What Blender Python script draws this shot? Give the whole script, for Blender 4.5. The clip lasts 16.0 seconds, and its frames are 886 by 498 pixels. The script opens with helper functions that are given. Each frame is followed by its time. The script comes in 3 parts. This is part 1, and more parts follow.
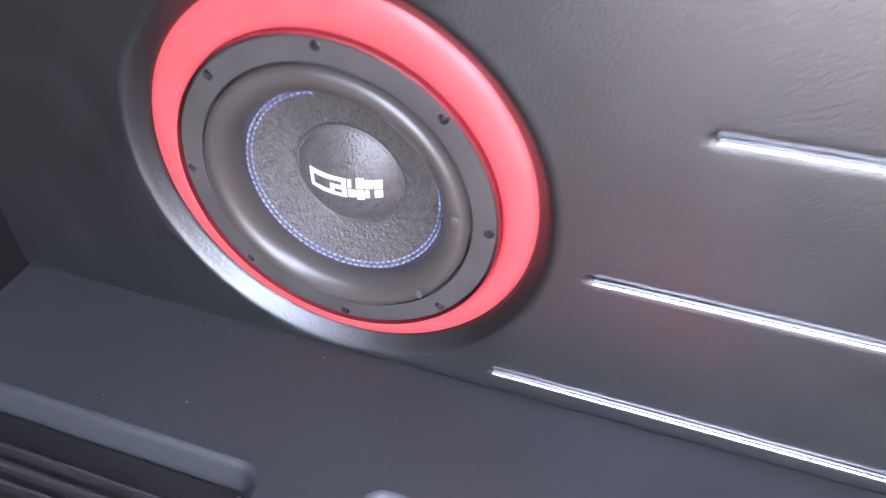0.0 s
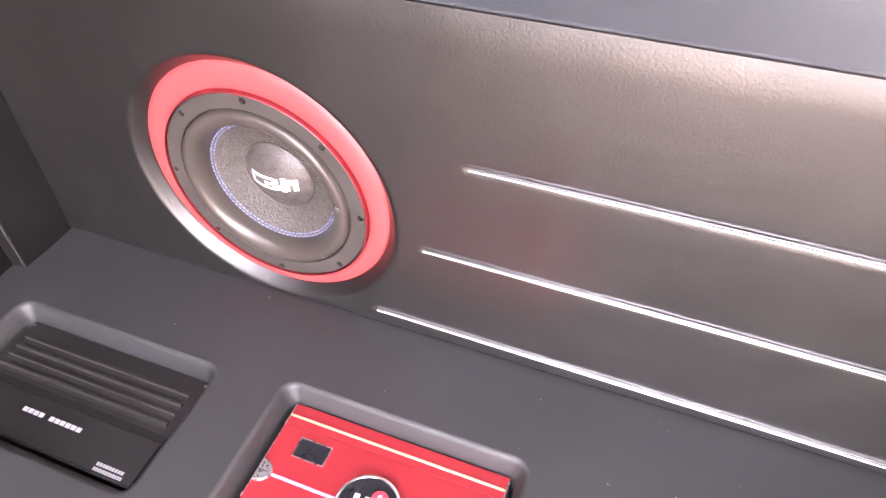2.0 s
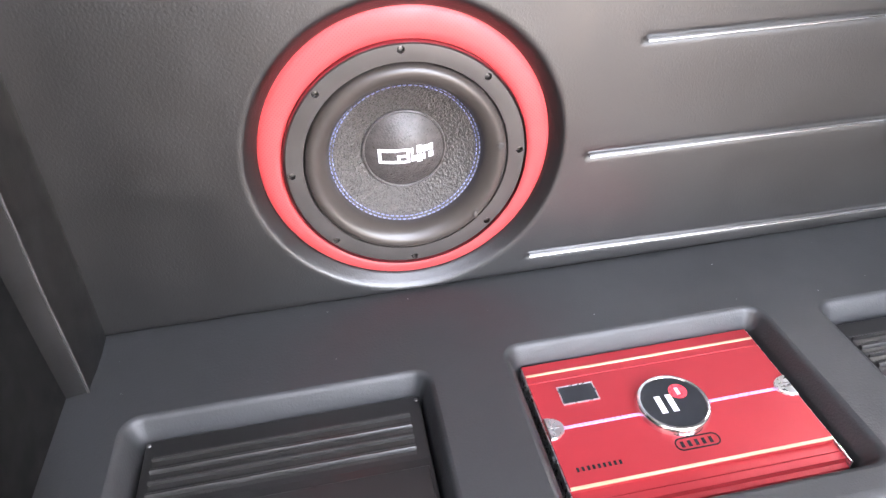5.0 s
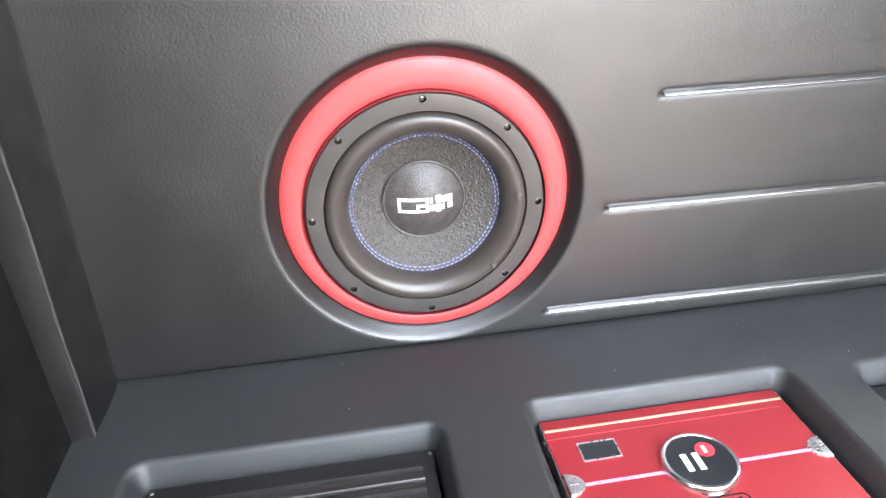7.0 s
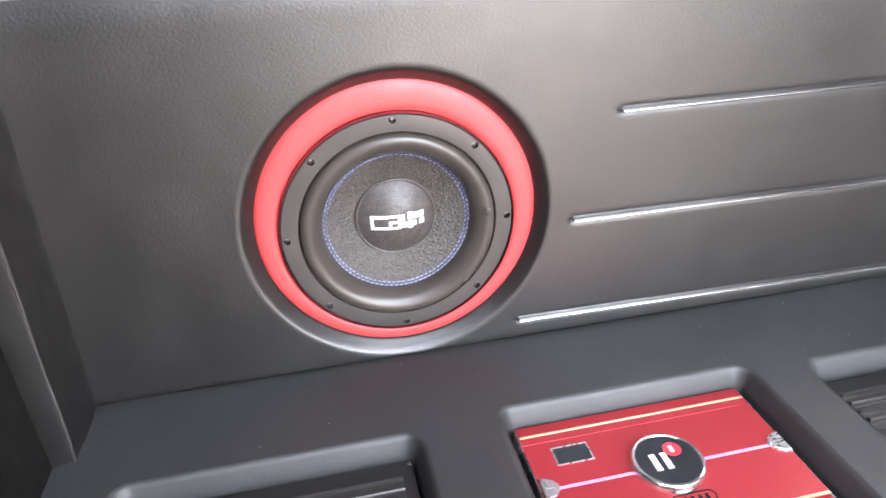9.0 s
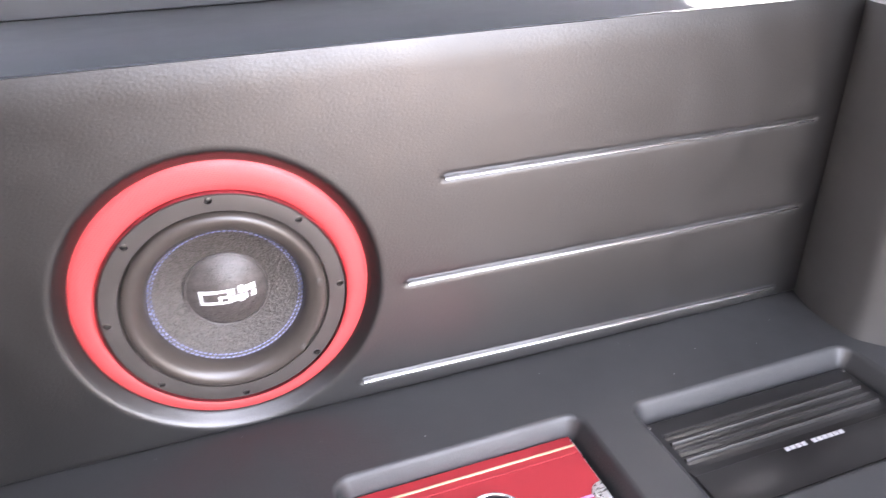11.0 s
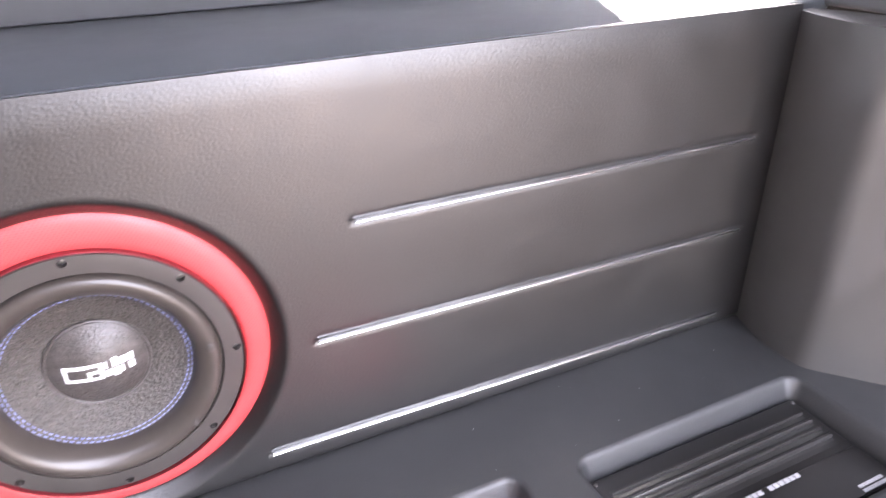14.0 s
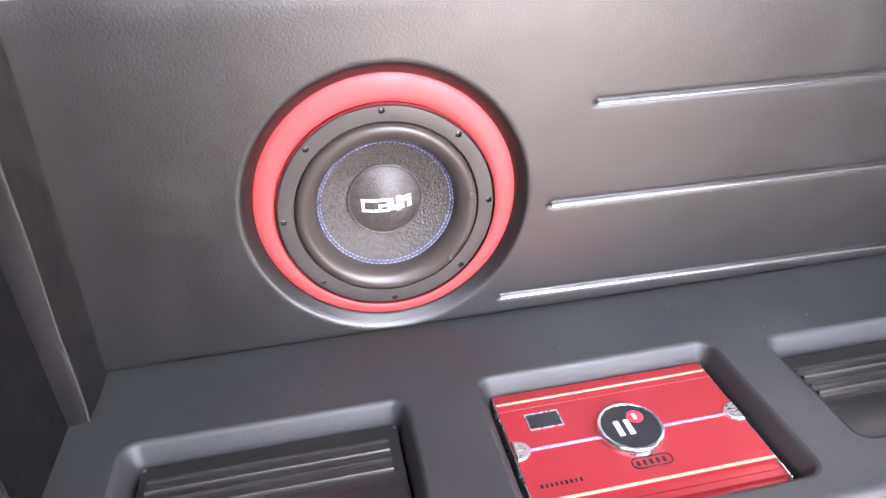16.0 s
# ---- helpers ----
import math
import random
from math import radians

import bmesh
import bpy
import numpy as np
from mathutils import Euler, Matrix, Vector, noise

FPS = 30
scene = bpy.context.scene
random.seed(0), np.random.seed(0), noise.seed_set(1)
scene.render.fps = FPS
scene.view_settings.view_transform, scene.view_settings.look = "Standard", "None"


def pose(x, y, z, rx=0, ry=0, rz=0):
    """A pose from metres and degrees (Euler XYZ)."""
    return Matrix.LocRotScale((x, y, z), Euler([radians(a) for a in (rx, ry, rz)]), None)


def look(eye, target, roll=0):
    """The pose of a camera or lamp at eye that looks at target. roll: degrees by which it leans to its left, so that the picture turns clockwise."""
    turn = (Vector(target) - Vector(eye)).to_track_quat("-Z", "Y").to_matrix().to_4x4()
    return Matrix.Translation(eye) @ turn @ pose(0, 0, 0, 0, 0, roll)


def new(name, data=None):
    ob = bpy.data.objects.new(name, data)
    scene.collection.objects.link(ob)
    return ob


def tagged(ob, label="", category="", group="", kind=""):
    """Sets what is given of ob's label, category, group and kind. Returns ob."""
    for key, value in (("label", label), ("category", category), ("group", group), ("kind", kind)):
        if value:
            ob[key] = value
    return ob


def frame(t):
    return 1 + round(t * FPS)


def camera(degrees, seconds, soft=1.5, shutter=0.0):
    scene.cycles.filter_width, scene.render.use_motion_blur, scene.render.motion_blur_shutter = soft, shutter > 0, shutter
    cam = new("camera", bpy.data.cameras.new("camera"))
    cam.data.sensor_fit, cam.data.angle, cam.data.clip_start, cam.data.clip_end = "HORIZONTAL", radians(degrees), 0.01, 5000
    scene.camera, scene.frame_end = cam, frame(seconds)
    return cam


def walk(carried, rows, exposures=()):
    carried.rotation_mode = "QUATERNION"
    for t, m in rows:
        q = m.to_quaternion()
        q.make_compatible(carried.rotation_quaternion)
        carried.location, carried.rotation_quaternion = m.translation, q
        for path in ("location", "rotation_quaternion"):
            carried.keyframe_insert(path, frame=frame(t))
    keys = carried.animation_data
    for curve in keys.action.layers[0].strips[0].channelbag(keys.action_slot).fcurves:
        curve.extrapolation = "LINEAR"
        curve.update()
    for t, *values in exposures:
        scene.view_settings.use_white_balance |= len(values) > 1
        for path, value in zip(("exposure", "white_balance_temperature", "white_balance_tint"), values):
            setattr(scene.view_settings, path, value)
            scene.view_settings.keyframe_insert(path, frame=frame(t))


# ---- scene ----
cam = camera(66.6, 16.0, soft=1.3, shutter=0.4)
# seconds, eye x y z, yaw, pitch, roll
ROWS = [
    (0, 0.2093, -0.3577, 0.4874, 18.03, -41.59, 0.50),
    (0.5, 0.2724, -0.4172, 0.6071, 18.74, -43.61, 0.64),
    (1, 0.3492, -0.4570, 0.6661, 20.18, -43.76, 0.32),
    (1.5, 0.4090, -0.4893, 0.6980, 19.48, -43.94, 0.73),
    (2, 0.4194, -0.4812, 0.6811, 21.63, -44.89, -0.69),
    (2.5, 0.2969, -0.4892, 0.6477, 16.85, -44.13, -1.25),
    (3, 0.2371, -0.5307, 0.6389, 10.68, -45.04, -1.98),
    (3.5, 0.1541, -0.6100, 0.6529, 4.50, -41.63, -2.02),
    (4, 0.0581, -0.6525, 0.6468, -4.06, -36.54, -2.39),
    (4.5, -0.0487, -0.6418, 0.5693, -9.08, -36.19, -2.98),
    (4.7, -0.0707, -0.6361, 0.5441, -9.34, -36.22, -2.83),
    (7, -0.0758, -0.6572, 0.4815, -7.78, -28.11, -2.59),
    (7.5, -0.0870, -0.6886, 0.5004, -7.48, -27.75, -2.77),
    (8, -0.1064, -0.6728, 0.4979, -8.20, -28.15, -2.78),
    (8.2, -0.1150, -0.6657, 0.4918, -8.38, -28.11, -2.72),
    (10.3, -0.0072, -0.6864, 0.5519, -16.69, -27.37, -2.38),
    (10.5, -0.0233, -0.6877, 0.5609, -17.35, -27.29, -2.01),
    (11, 0.0291, -0.6696, 0.5701, -18.24, -28.15, -2.09),
    (11.5, 0.1213, -0.6145, 0.5598, -19.94, -27.97, -2.22),
    (12, 0.2078, -0.5542, 0.5510, -22.61, -27.12, -2.05),
    (12.5, 0.2371, -0.5559, 0.5579, -23.89, -22.86, -2.05),
    (13, 0.2077, -0.5680, 0.5525, -24.40, -22.09, -1.96),
    (13.5, 0.1579, -0.5726, 0.5636, -24.27, -23.03, -1.89),
    (14, 0.0885, -0.5761, 0.5653, -24.30, -28.07, -1.52),
    (14.5, 0.0212, -0.6421, 0.5595, -22.39, -28.97, -2.37),
    (15, -0.0587, -0.7057, 0.5341, -19.90, -29.28, -2.09),
    (15.5, -0.0763, -0.7089, 0.5425, -14.17, -29.80, -1.89),
    (16, -0.0701, -0.7213, 0.5343, -10.47, -29.87, -2.38),
]
EXPOSURES = [(0.0, 5.4, 5700, 18), (0.5, 5.75, 5700, 12), (1.0, 6.05, 6800, 26), (2.0, 5.95, 7050, 28), (3.0, 5.8, 7050, 26), (4.0, 5.55, 6650, 20), (7.0, 5.5, 6300, 8), (8.0, 5.35, 6350, 9), (10.5, 5.45, 6450, 18), (12.5, 5.6, 6400, 20), (13.5, 5.65, 6400, 21), (14.0, 5.5, 6450, 22), (15.0, 5.65, 6450, 20), (16.0, 5.6, 6400, 18)]
walk(cam, [(t, pose(x, y, z, 0, 0, yaw) @ pose(0, 0, 0, 90 + pitch) @ pose(0, 0, 0, 0, 0, roll)) for t, x, y, z, yaw, pitch, roll in ROWS], EXPOSURES)

# ---- light ----
SUN_EL, SUN_AZ = 46.0, 89.0      # azimuth clockwise from +y
world = bpy.data.worlds.new("world")
scene.world = world
world.use_nodes = True
wn = world.node_tree
sky = wn.nodes.new("ShaderNodeTexSky")
sky.sky_type = "NISHITA"
sky.sun_disc = False
sky.sun_elevation, sky.sun_rotation = radians(SUN_EL), radians(SUN_AZ)
sky.dust_density, sky.ozone_density = 4.0, 0.4
haze = wn.nodes.new("ShaderNodeHueSaturation")
haze.inputs["Saturation"].default_value = 0.42
wn.links.new(sky.outputs[0], haze.inputs["Color"])
wn.links.new(haze.outputs[0], wn.nodes["Background"].inputs[0])
wn.nodes["Background"].inputs[1].default_value = 0.15
sun_dir = Vector((math.sin(radians(SUN_AZ)) * math.cos(radians(SUN_EL)), math.cos(radians(SUN_AZ)) * math.cos(radians(SUN_EL)), math.sin(radians(SUN_EL))))
sun = new("sun", bpy.data.lights.new("sun", "SUN"))
sun.data.energy, sun.data.angle, sun.data.color = 5.0, radians(0.6), (1.0, 0.93, 0.84)
sun.matrix_world = look(sun_dir * 20, (0, 0, 0))


# ---- materials ----
def material(name, color, rough=0.5, metal=0.0, vary=0.15, vary_scale=8.0, grain=0.0, grain_scale=700.0, cells=False, rough_vary=0.12, coat=0.0, wave=0.0, wave_scale=25.0, specular=0.5, ior=1.5):
    """Base colour with slow stains, uneven gloss, fine grain relief and a slow unevenness of the surface."""
    m = bpy.data.materials.new(name)
    m.use_nodes = True
    nt = m.node_tree
    b = nt.nodes["Principled BSDF"]
    b.inputs["Metallic"].default_value = metal
    b.inputs["Coat Weight"].default_value = coat
    b.inputs["Specular IOR Level"].default_value = specular
    b.inputs["IOR"].default_value = ior
    co = nt.nodes.new("ShaderNodeTexCoord")
    n1 = nt.nodes.new("ShaderNodeTexNoise")
    n1.inputs["Scale"].default_value, n1.inputs["Detail"].default_value = vary_scale, 6
    nt.links.new(co.outputs["Object"], n1.inputs["Vector"])
    ramp = nt.nodes.new("ShaderNodeValToRGB")
    ramp.color_ramp.elements[0].position, ramp.color_ramp.elements[1].position = 0.3, 0.7
    ramp.color_ramp.elements[0].color = (*[c * (1 - vary) for c in color], 1)
    ramp.color_ramp.elements[1].color = (*[min(1, c * (1 + vary)) for c in color], 1)
    nt.links.new(n1.outputs["Fac"], ramp.inputs[0])
    nt.links.new(ramp.outputs[0], b.inputs["Base Color"])
    n2 = nt.nodes.new("ShaderNodeTexNoise")
    n2.inputs["Scale"].default_value, n2.inputs["Detail"].default_value = vary_scale * 4, 5
    nt.links.new(co.outputs["Object"], n2.inputs["Vector"])
    mr = nt.nodes.new("ShaderNodeMapRange")
    mr.inputs["From Min"].default_value, mr.inputs["From Max"].default_value = 0.25, 0.75
    mr.inputs["To Min"].default_value, mr.inputs["To Max"].default_value = max(0.02, rough - rough_vary), min(1, rough + rough_vary)
    nt.links.new(n2.outputs["Fac"], mr.inputs["Value"])
    nt.links.new(mr.outputs[0], b.inputs["Roughness"])
    last = None
    if wave:
        n3 = nt.nodes.new("ShaderNodeTexNoise")
        n3.inputs["Scale"].default_value, n3.inputs["Detail"].default_value = wave_scale, 2
        nt.links.new(co.outputs["Object"], n3.inputs["Vector"])
        last = nt.nodes.new("ShaderNodeBump")
        last.inputs["Strength"].default_value, last.inputs["Distance"].default_value = 1.0, wave
        nt.links.new(n3.outputs["Fac"], last.inputs["Height"])
        nt.links.new(last.outputs[0], b.inputs["Normal"])
    if grain:
        if cells:
            g = nt.nodes.new("ShaderNodeTexVoronoi")
            g.inputs["Scale"].default_value = grain_scale
            out = g.outputs["Distance"]
        else:
            g = nt.nodes.new("ShaderNodeTexNoise")
            g.inputs["Scale"].default_value, g.inputs["Detail"].default_value = grain_scale, 3
            out = g.outputs["Fac"]
        nt.links.new(co.outputs["Object"], g.inputs["Vector"])
        bump = nt.nodes.new("ShaderNodeBump")
        bump.inputs["Strength"].default_value, bump.inputs["Distance"].default_value = 0.7, grain
        nt.links.new(out, bump.inputs["Height"])
        if last:
            nt.links.new(last.outputs[0], bump.inputs["Normal"])
        nt.links.new(bump.outputs[0], b.inputs["Normal"])
    return m


def perforate(m, pitch, hole):
    """Punched dots, dark inside, in a staggered grid over the x-z plane."""
    nt = m.node_tree
    b = nt.nodes["Principled BSDF"]
    co = nt.nodes.new("ShaderNodeTexCoord")
    sep = nt.nodes.new("ShaderNodeSeparateXYZ")
    nt.links.new(co.outputs["Object"], sep.inputs[0])

    def calc(op, a, c=None):
        n = nt.nodes.new("ShaderNodeMath")
        n.operation = op
        for k, v in enumerate((a, c)):
            if v is None:
                continue
            if isinstance(v, (int, float)):
                n.inputs[k].default_value = v
            else:
                nt.links.new(v, n.inputs[k])
        return n.outputs[0]

    u, v = calc("ADD", sep.outputs[0], sep.outputs[2]), calc("SUBTRACT", sep.outputs[0], sep.outputs[2])
    fu = calc("SUBTRACT", calc("FRACT", calc("ADD", calc("MULTIPLY", u, 1 / pitch), 500.0)), 0.5)
    fv = calc("SUBTRACT", calc("FRACT", calc("ADD", calc("MULTIPLY", v, 1 / pitch), 500.0)), 0.5)
    d = calc("SQRT", calc("ADD", calc("MULTIPLY", fu, fu), calc("MULTIPLY", fv, fv)))
    inside = calc("LESS_THAN", d, hole)
    mix = nt.nodes.new("ShaderNodeMix")
    mix.data_type = "RGBA"
    old = b.inputs["Base Color"].links[0].from_socket
    nt.links.new(inside, mix.inputs["Factor"])
    nt.links.new(old, mix.inputs["A"])
    mix.inputs["B"].default_value = (0.36, 0.025, 0.03, 1)
    nt.links.new(mix.outputs["Result"], b.inputs["Base Color"])
    return m


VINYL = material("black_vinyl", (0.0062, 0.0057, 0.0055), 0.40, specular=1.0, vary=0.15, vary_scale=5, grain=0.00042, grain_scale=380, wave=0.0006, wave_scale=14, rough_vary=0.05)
# Duller copy of the panel vinyl, keeping sky gleam off the left.
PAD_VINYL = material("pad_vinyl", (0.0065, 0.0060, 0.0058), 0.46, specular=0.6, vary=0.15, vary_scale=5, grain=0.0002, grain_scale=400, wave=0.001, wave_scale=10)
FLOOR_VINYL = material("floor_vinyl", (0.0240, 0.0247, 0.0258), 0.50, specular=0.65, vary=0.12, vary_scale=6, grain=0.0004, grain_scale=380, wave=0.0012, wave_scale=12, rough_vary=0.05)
# Blue-grey base: the tint of skylight is mixed into the colour.
LEDGE_VINYL = material("ledge_vinyl", (0.058, 0.062, 0.069), 0.33, vary=0.08, vary_scale=6, rough_vary=0.02)
SEAT_LEATHER = material("seat_leather", (0.040, 0.041, 0.044), 0.40, vary=0.15, vary_scale=9, grain=0.00014, grain_scale=420, cells=True, wave=0.0022, wave_scale=14)
# Paler copy of the panel vinyl; right-hand glare is put into its colour.
LIT_SIDE_VINYL = material("lit_side_vinyl", (0.046, 0.044, 0.043), 0.46, specular=1.0, vary=0.12, vary_scale=5, grain=0.00015, grain_scale=420, wave=0.0014, wave_scale=10)
RED_VINYL = perforate(material("red_vinyl", (0.54, 0.060, 0.060), 0.45, vary=0.06, vary_scale=12, grain=0.00015, grain_scale=900), 0.0040, 0.17)
FRAME_PLASTIC = material("satin_black_plastic", (0.050, 0.044, 0.040), 0.38, vary=0.15, vary_scale=20, rough_vary=0.08)
RUBBER = material("surround_rubber", (0.054, 0.045, 0.039), 0.30, vary=0.15, vary_scale=16, rough_vary=0.02)
CONE_PAPER = material("pressed_cone", (0.064, 0.057, 0.051), 0.30, vary=0.25, vary_scale=160, grain=0.0045, grain_scale=330, rough_vary=0.12)
DOME_PAPER = material("dust_cap", (0.064, 0.056, 0.052), 0.34, vary=0.3, vary_scale=120, grain=0.0012, grain_scale=420, rough_vary=0.12)
GLUE = material("dried_glue", (0.050, 0.044, 0.040), 0.5, vary=0.3, vary_scale=120)
BLUE_THREAD = material("blue_thread", (0.22, 0.25, 0.48), 0.6, vary=0.2, vary_scale=300)
WHITE_PRINT = material("white_print", (0.82, 0.82, 0.82), 0.5, vary=0.04, vary_scale=200)
SILVER_PRINT = material("silver_print", (0.52, 0.52, 0.54), 0.35, metal=0.3, vary=0.1, vary_scale=200)
DARK_STEEL = material("dark_steel", (0.20, 0.19, 0.18), 0.35, metal=0.9, vary=0.25, vary_scale=300)
CHROME = material("chrome_trim", (0.93, 0.93, 0.93), 0.17, metal=1.0, vary=0.05, vary_scale=40, rough_vary=0.04)
BRUSHED = material("brushed_silver", (0.70, 0.70, 0.70), 0.3, metal=1.0, vary=0.1, vary_scale=60, rough_vary=0.1)
AMP_METAL = material("black_anodised", (0.014, 0.0135, 0.0135), 0.34, specular=0.5, vary=0.1, vary_scale=15, rough_vary=0.03)
RIB_METAL = material("black_ribs", (0.022, 0.021, 0.020), 0.34, vary=0.2, vary_scale=40, rough_vary=0.05, specular=0.7)
RED_METAL = material("red_anodised", (0.35, 0.026, 0.034), 0.38, metal=0.3, vary=0.05, vary_scale=14, rough_vary=0.03)
GOLD = material("gold_edge", (0.62, 0.44, 0.28), 0.4, metal=0.2, vary=0.05, vary_scale=60)
LILAC = material("lilac_stripe", (0.62, 0.36, 0.70), 0.3, metal=0.2, vary=0.06, vary_scale=80)
BLACK_GLOSS = material("black_gloss", (0.012, 0.013, 0.016), 0.18, vary=0.2, vary_scale=60, rough_vary=0.05)
BADGE_RED = material("badge_red", (0.75, 0.04, 0.06), 0.3, vary=0.05, vary_scale=80)
# Trim grey lifted to carry the upper-right haze in its colour.
CAR_PLASTIC = material("car_trim_plastic", (0.080, 0.081, 0.085), 0.55, vary=0.15, vary_scale=10, grain=0.0003, grain_scale=800)
# Felt taken near black: the left side's shade sits in its colour.
SHADED_FELT = material("shaded_felt", (0.004, 0.004, 0.004), 0.8, vary=0.2, vary_scale=8, grain=0.0004, grain_scale=900, specular=0.2)
# Lining darkened so that the panel mirrors less light on the right.
DIMMED_LINING = material("dimmed_lining", (0.040, 0.040, 0.040), 0.6, vary=0.15, vary_scale=10, grain=0.0003, grain_scale=800, specular=0.3)
HEADLINER = material("headliner", (0.16, 0.155, 0.145), 0.9, vary=0.1, vary_scale=10, grain=0.0005, grain_scale=600)
CONCRETE = material("worn_yard", (0.102, 0.085, 0.074), 0.9, vary=0.2, vary_scale=1.5, grain=0.002, grain_scale=60)
CLEAR = material("clear_plastic", (0.96, 0.97, 0.97), 0.05, vary=0.01, vary_scale=30, rough_vary=0.02, specular=0.35)
CLEAR.node_tree.nodes["Principled BSDF"].inputs["Transmission Weight"].default_value = 1.0
CLEAR.node_tree.nodes["Principled BSDF"].inputs["IOR"].default_value = 1.25


# ---- mesh helpers ----
def mesh_of(name, bm, mat, smooth=True):
    me = bpy.data.meshes.new(name)
    bm.normal_update()
    bm.to_mesh(me)
    bm.free()
    me.materials.append(mat)
    if smooth:
        me.polygons.foreach_set("use_smooth", [True] * len(me.polygons))
        me.set_sharp_from_angle(angle=radians(42))
    return me


def part(name, bm, mat, parent=None, label="", kind="", smooth=True):
    ob = new(name, mesh_of(name, bm, mat, smooth))
    if parent:
        ob.parent = parent
    return tagged(ob, label, kind=kind)


def box(lo, hi, bevel=0.0, seg=3, bm=None):
    own = bmesh.new()
    bmesh.ops.create_cube(own, size=1)
    lo, hi = Vector(lo), Vector(hi)
    for v in own.verts:
        v.co = Vector([(lo[k] + hi[k]) / 2 + v.co[k] * (hi[k] - lo[k]) for k in range(3)])
    if bevel:
        bmesh.ops.bevel(own, geom=own.edges[:], offset=bevel, segments=seg, affect="EDGES", profile=0.5)
    if bm is None:
        return own
    me = bpy.data.meshes.new("tmp")
    own.to_mesh(me)
    own.free()
    bm.from_mesh(me)
    bpy.data.meshes.remove(me)
    return bm


def lathe(profile, center=(0, 0), seg=160, centers=None, bm=None):
    """Turns (radius, y) pairs about an axis along y through (x, z). centers: one (x, z) for each pair."""
    bm = bm or bmesh.new()
    rings = []
    for k, (r, y) in enumerate(profile):
        cx, cz = centers[k] if centers else center
        if r < 1e-6:
            rings.append([bm.verts.new((cx, y, cz))])
        else:
            rings.append([bm.verts.new((cx + r * math.sin(2 * math.pi * i / seg), y, cz + r * math.cos(2 * math.pi * i / seg))) for i in range(seg)])
    for a, b in zip(rings, rings[1:]):
        for i in range(seg):
            j = (i + 1) % seg
            if len(b) == 1:
                bm.faces.new((a[i], a[j], b[0]))
            elif len(a) == 1:
                bm.faces.new((a[0], b[j], b[i]))
            else:
                bm.faces.new((a[i], a[j], b[j], b[i]))
    bmesh.ops.recalc_face_normals(bm, faces=bm.faces)
    return bm


def tube(points, radius, seg=8, closed=False, bm=None, taper=None):
    bm = bm or bmesh.new()
    pts = [Vector(p) for p in points]
    rings = []
    n = len(pts)
    for k, p in enumerate(pts):
        a = pts[(k - 1) % n] if closed or k else p
        b = pts[(k + 1) % n] if closed or k < n - 1 else p
        d = (b - a).normalized()
        side = d.cross(Vector((0.13, 0.31, 0.94))).normalized()
        up = side.cross(d)
        r = radius * (taper(k / (n - 1)) if taper else 1)
        rings.append([bm.verts.new(p + r * (math.cos(2 * math.pi * i / seg) * side + math.sin(2 * math.pi * i / seg) * up)) for i in range(seg)])
    pairs = list(zip(rings, rings[1:])) + ([(rings[-1], rings[0])] if closed else [])
    for a, b in pairs:
        for i in range(seg):
            bm.faces.new((a[i], a[(i + 1) % seg], b[(i + 1) % seg], b[i]))
    if not closed:
        bm.faces.new(rings[0][::-1])
        bm.faces.new(rings[-1])
    bmesh.ops.recalc_face_normals(bm, faces=bm.faces)
    return bm


def prism(outline, z0, z1, bm=None, bevel=0.0):
    """A flat outline of (x, y) raised from z0 to z1, with a bevelled upper rim."""
    bm = bm or bmesh.new()
    cx, cy = sum(p[0] for p in outline) / len(outline), sum(p[1] for p in outline) / len(outline)
    levels = [(z0, 0.0), (z1 - bevel, 0.0), (z1, bevel)] if bevel else [(z0, 0.0), (z1, 0.0)]
    rings = []
    for z, inset in levels:
        ring = []
        for x, y in outline:
            d = max(1e-6, math.hypot(x - cx, y - cy))
            f = max(0.0, 1 - inset / d)
            ring.append(bm.verts.new((cx + (x - cx) * f, cy + (y - cy) * f, z)))
        rings.append(ring)
    n = len(outline)
    for a, b in zip(rings, rings[1:]):
        for i in range(n):
            bm.faces.new((a[i], a[(i + 1) % n], b[(i + 1) % n], b[i]))
    bm.faces.new(rings[0][::-1])
    bm.faces.new(rings[-1])
    bmesh.ops.recalc_face_normals(bm, faces=bm.faces)
    return bm


def rounded(x0, x1, y0, y1, r, n=8):
    out = []
    for cx, cy, a0 in ((x1 - r, y1 - r, 0), (x0 + r, y1 - r, 90), (x0 + r, y0 + r, 180), (x1 - r, y0 + r, 270)):
        for k in range(n + 1):
            a = radians(a0 + 90 * k / n)
            out.append((cx + r * math.cos(a), cy + r * math.sin(a)))
    return out


def dense(outline, step, counts=None):
    """The outline with extra points on its sides; counts keeps them alike from ring to ring."""
    out, used = [], []
    n = len(outline)
    for k in range(n):
        a, b = Vector(outline[k]), Vector(outline[(k + 1) % n])
        m = counts[k] if counts else max(1, int((b - a).length / step))
        used.append(m)
        out += [tuple(a.lerp(b, j / m)) for j in range(m)]
    return out, used


def inside(p, poly):
    c, n = False, len(poly)
    for k in range(n):
        (x0, y0), (x1, y1) = poly[k], poly[(k + 1) % n]
        if (y0 > p[1]) != (y1 > p[1]) and p[0] < (x1 - x0) * (p[1] - y0) / (y1 - y0) + x0:
            c = not c
    return c


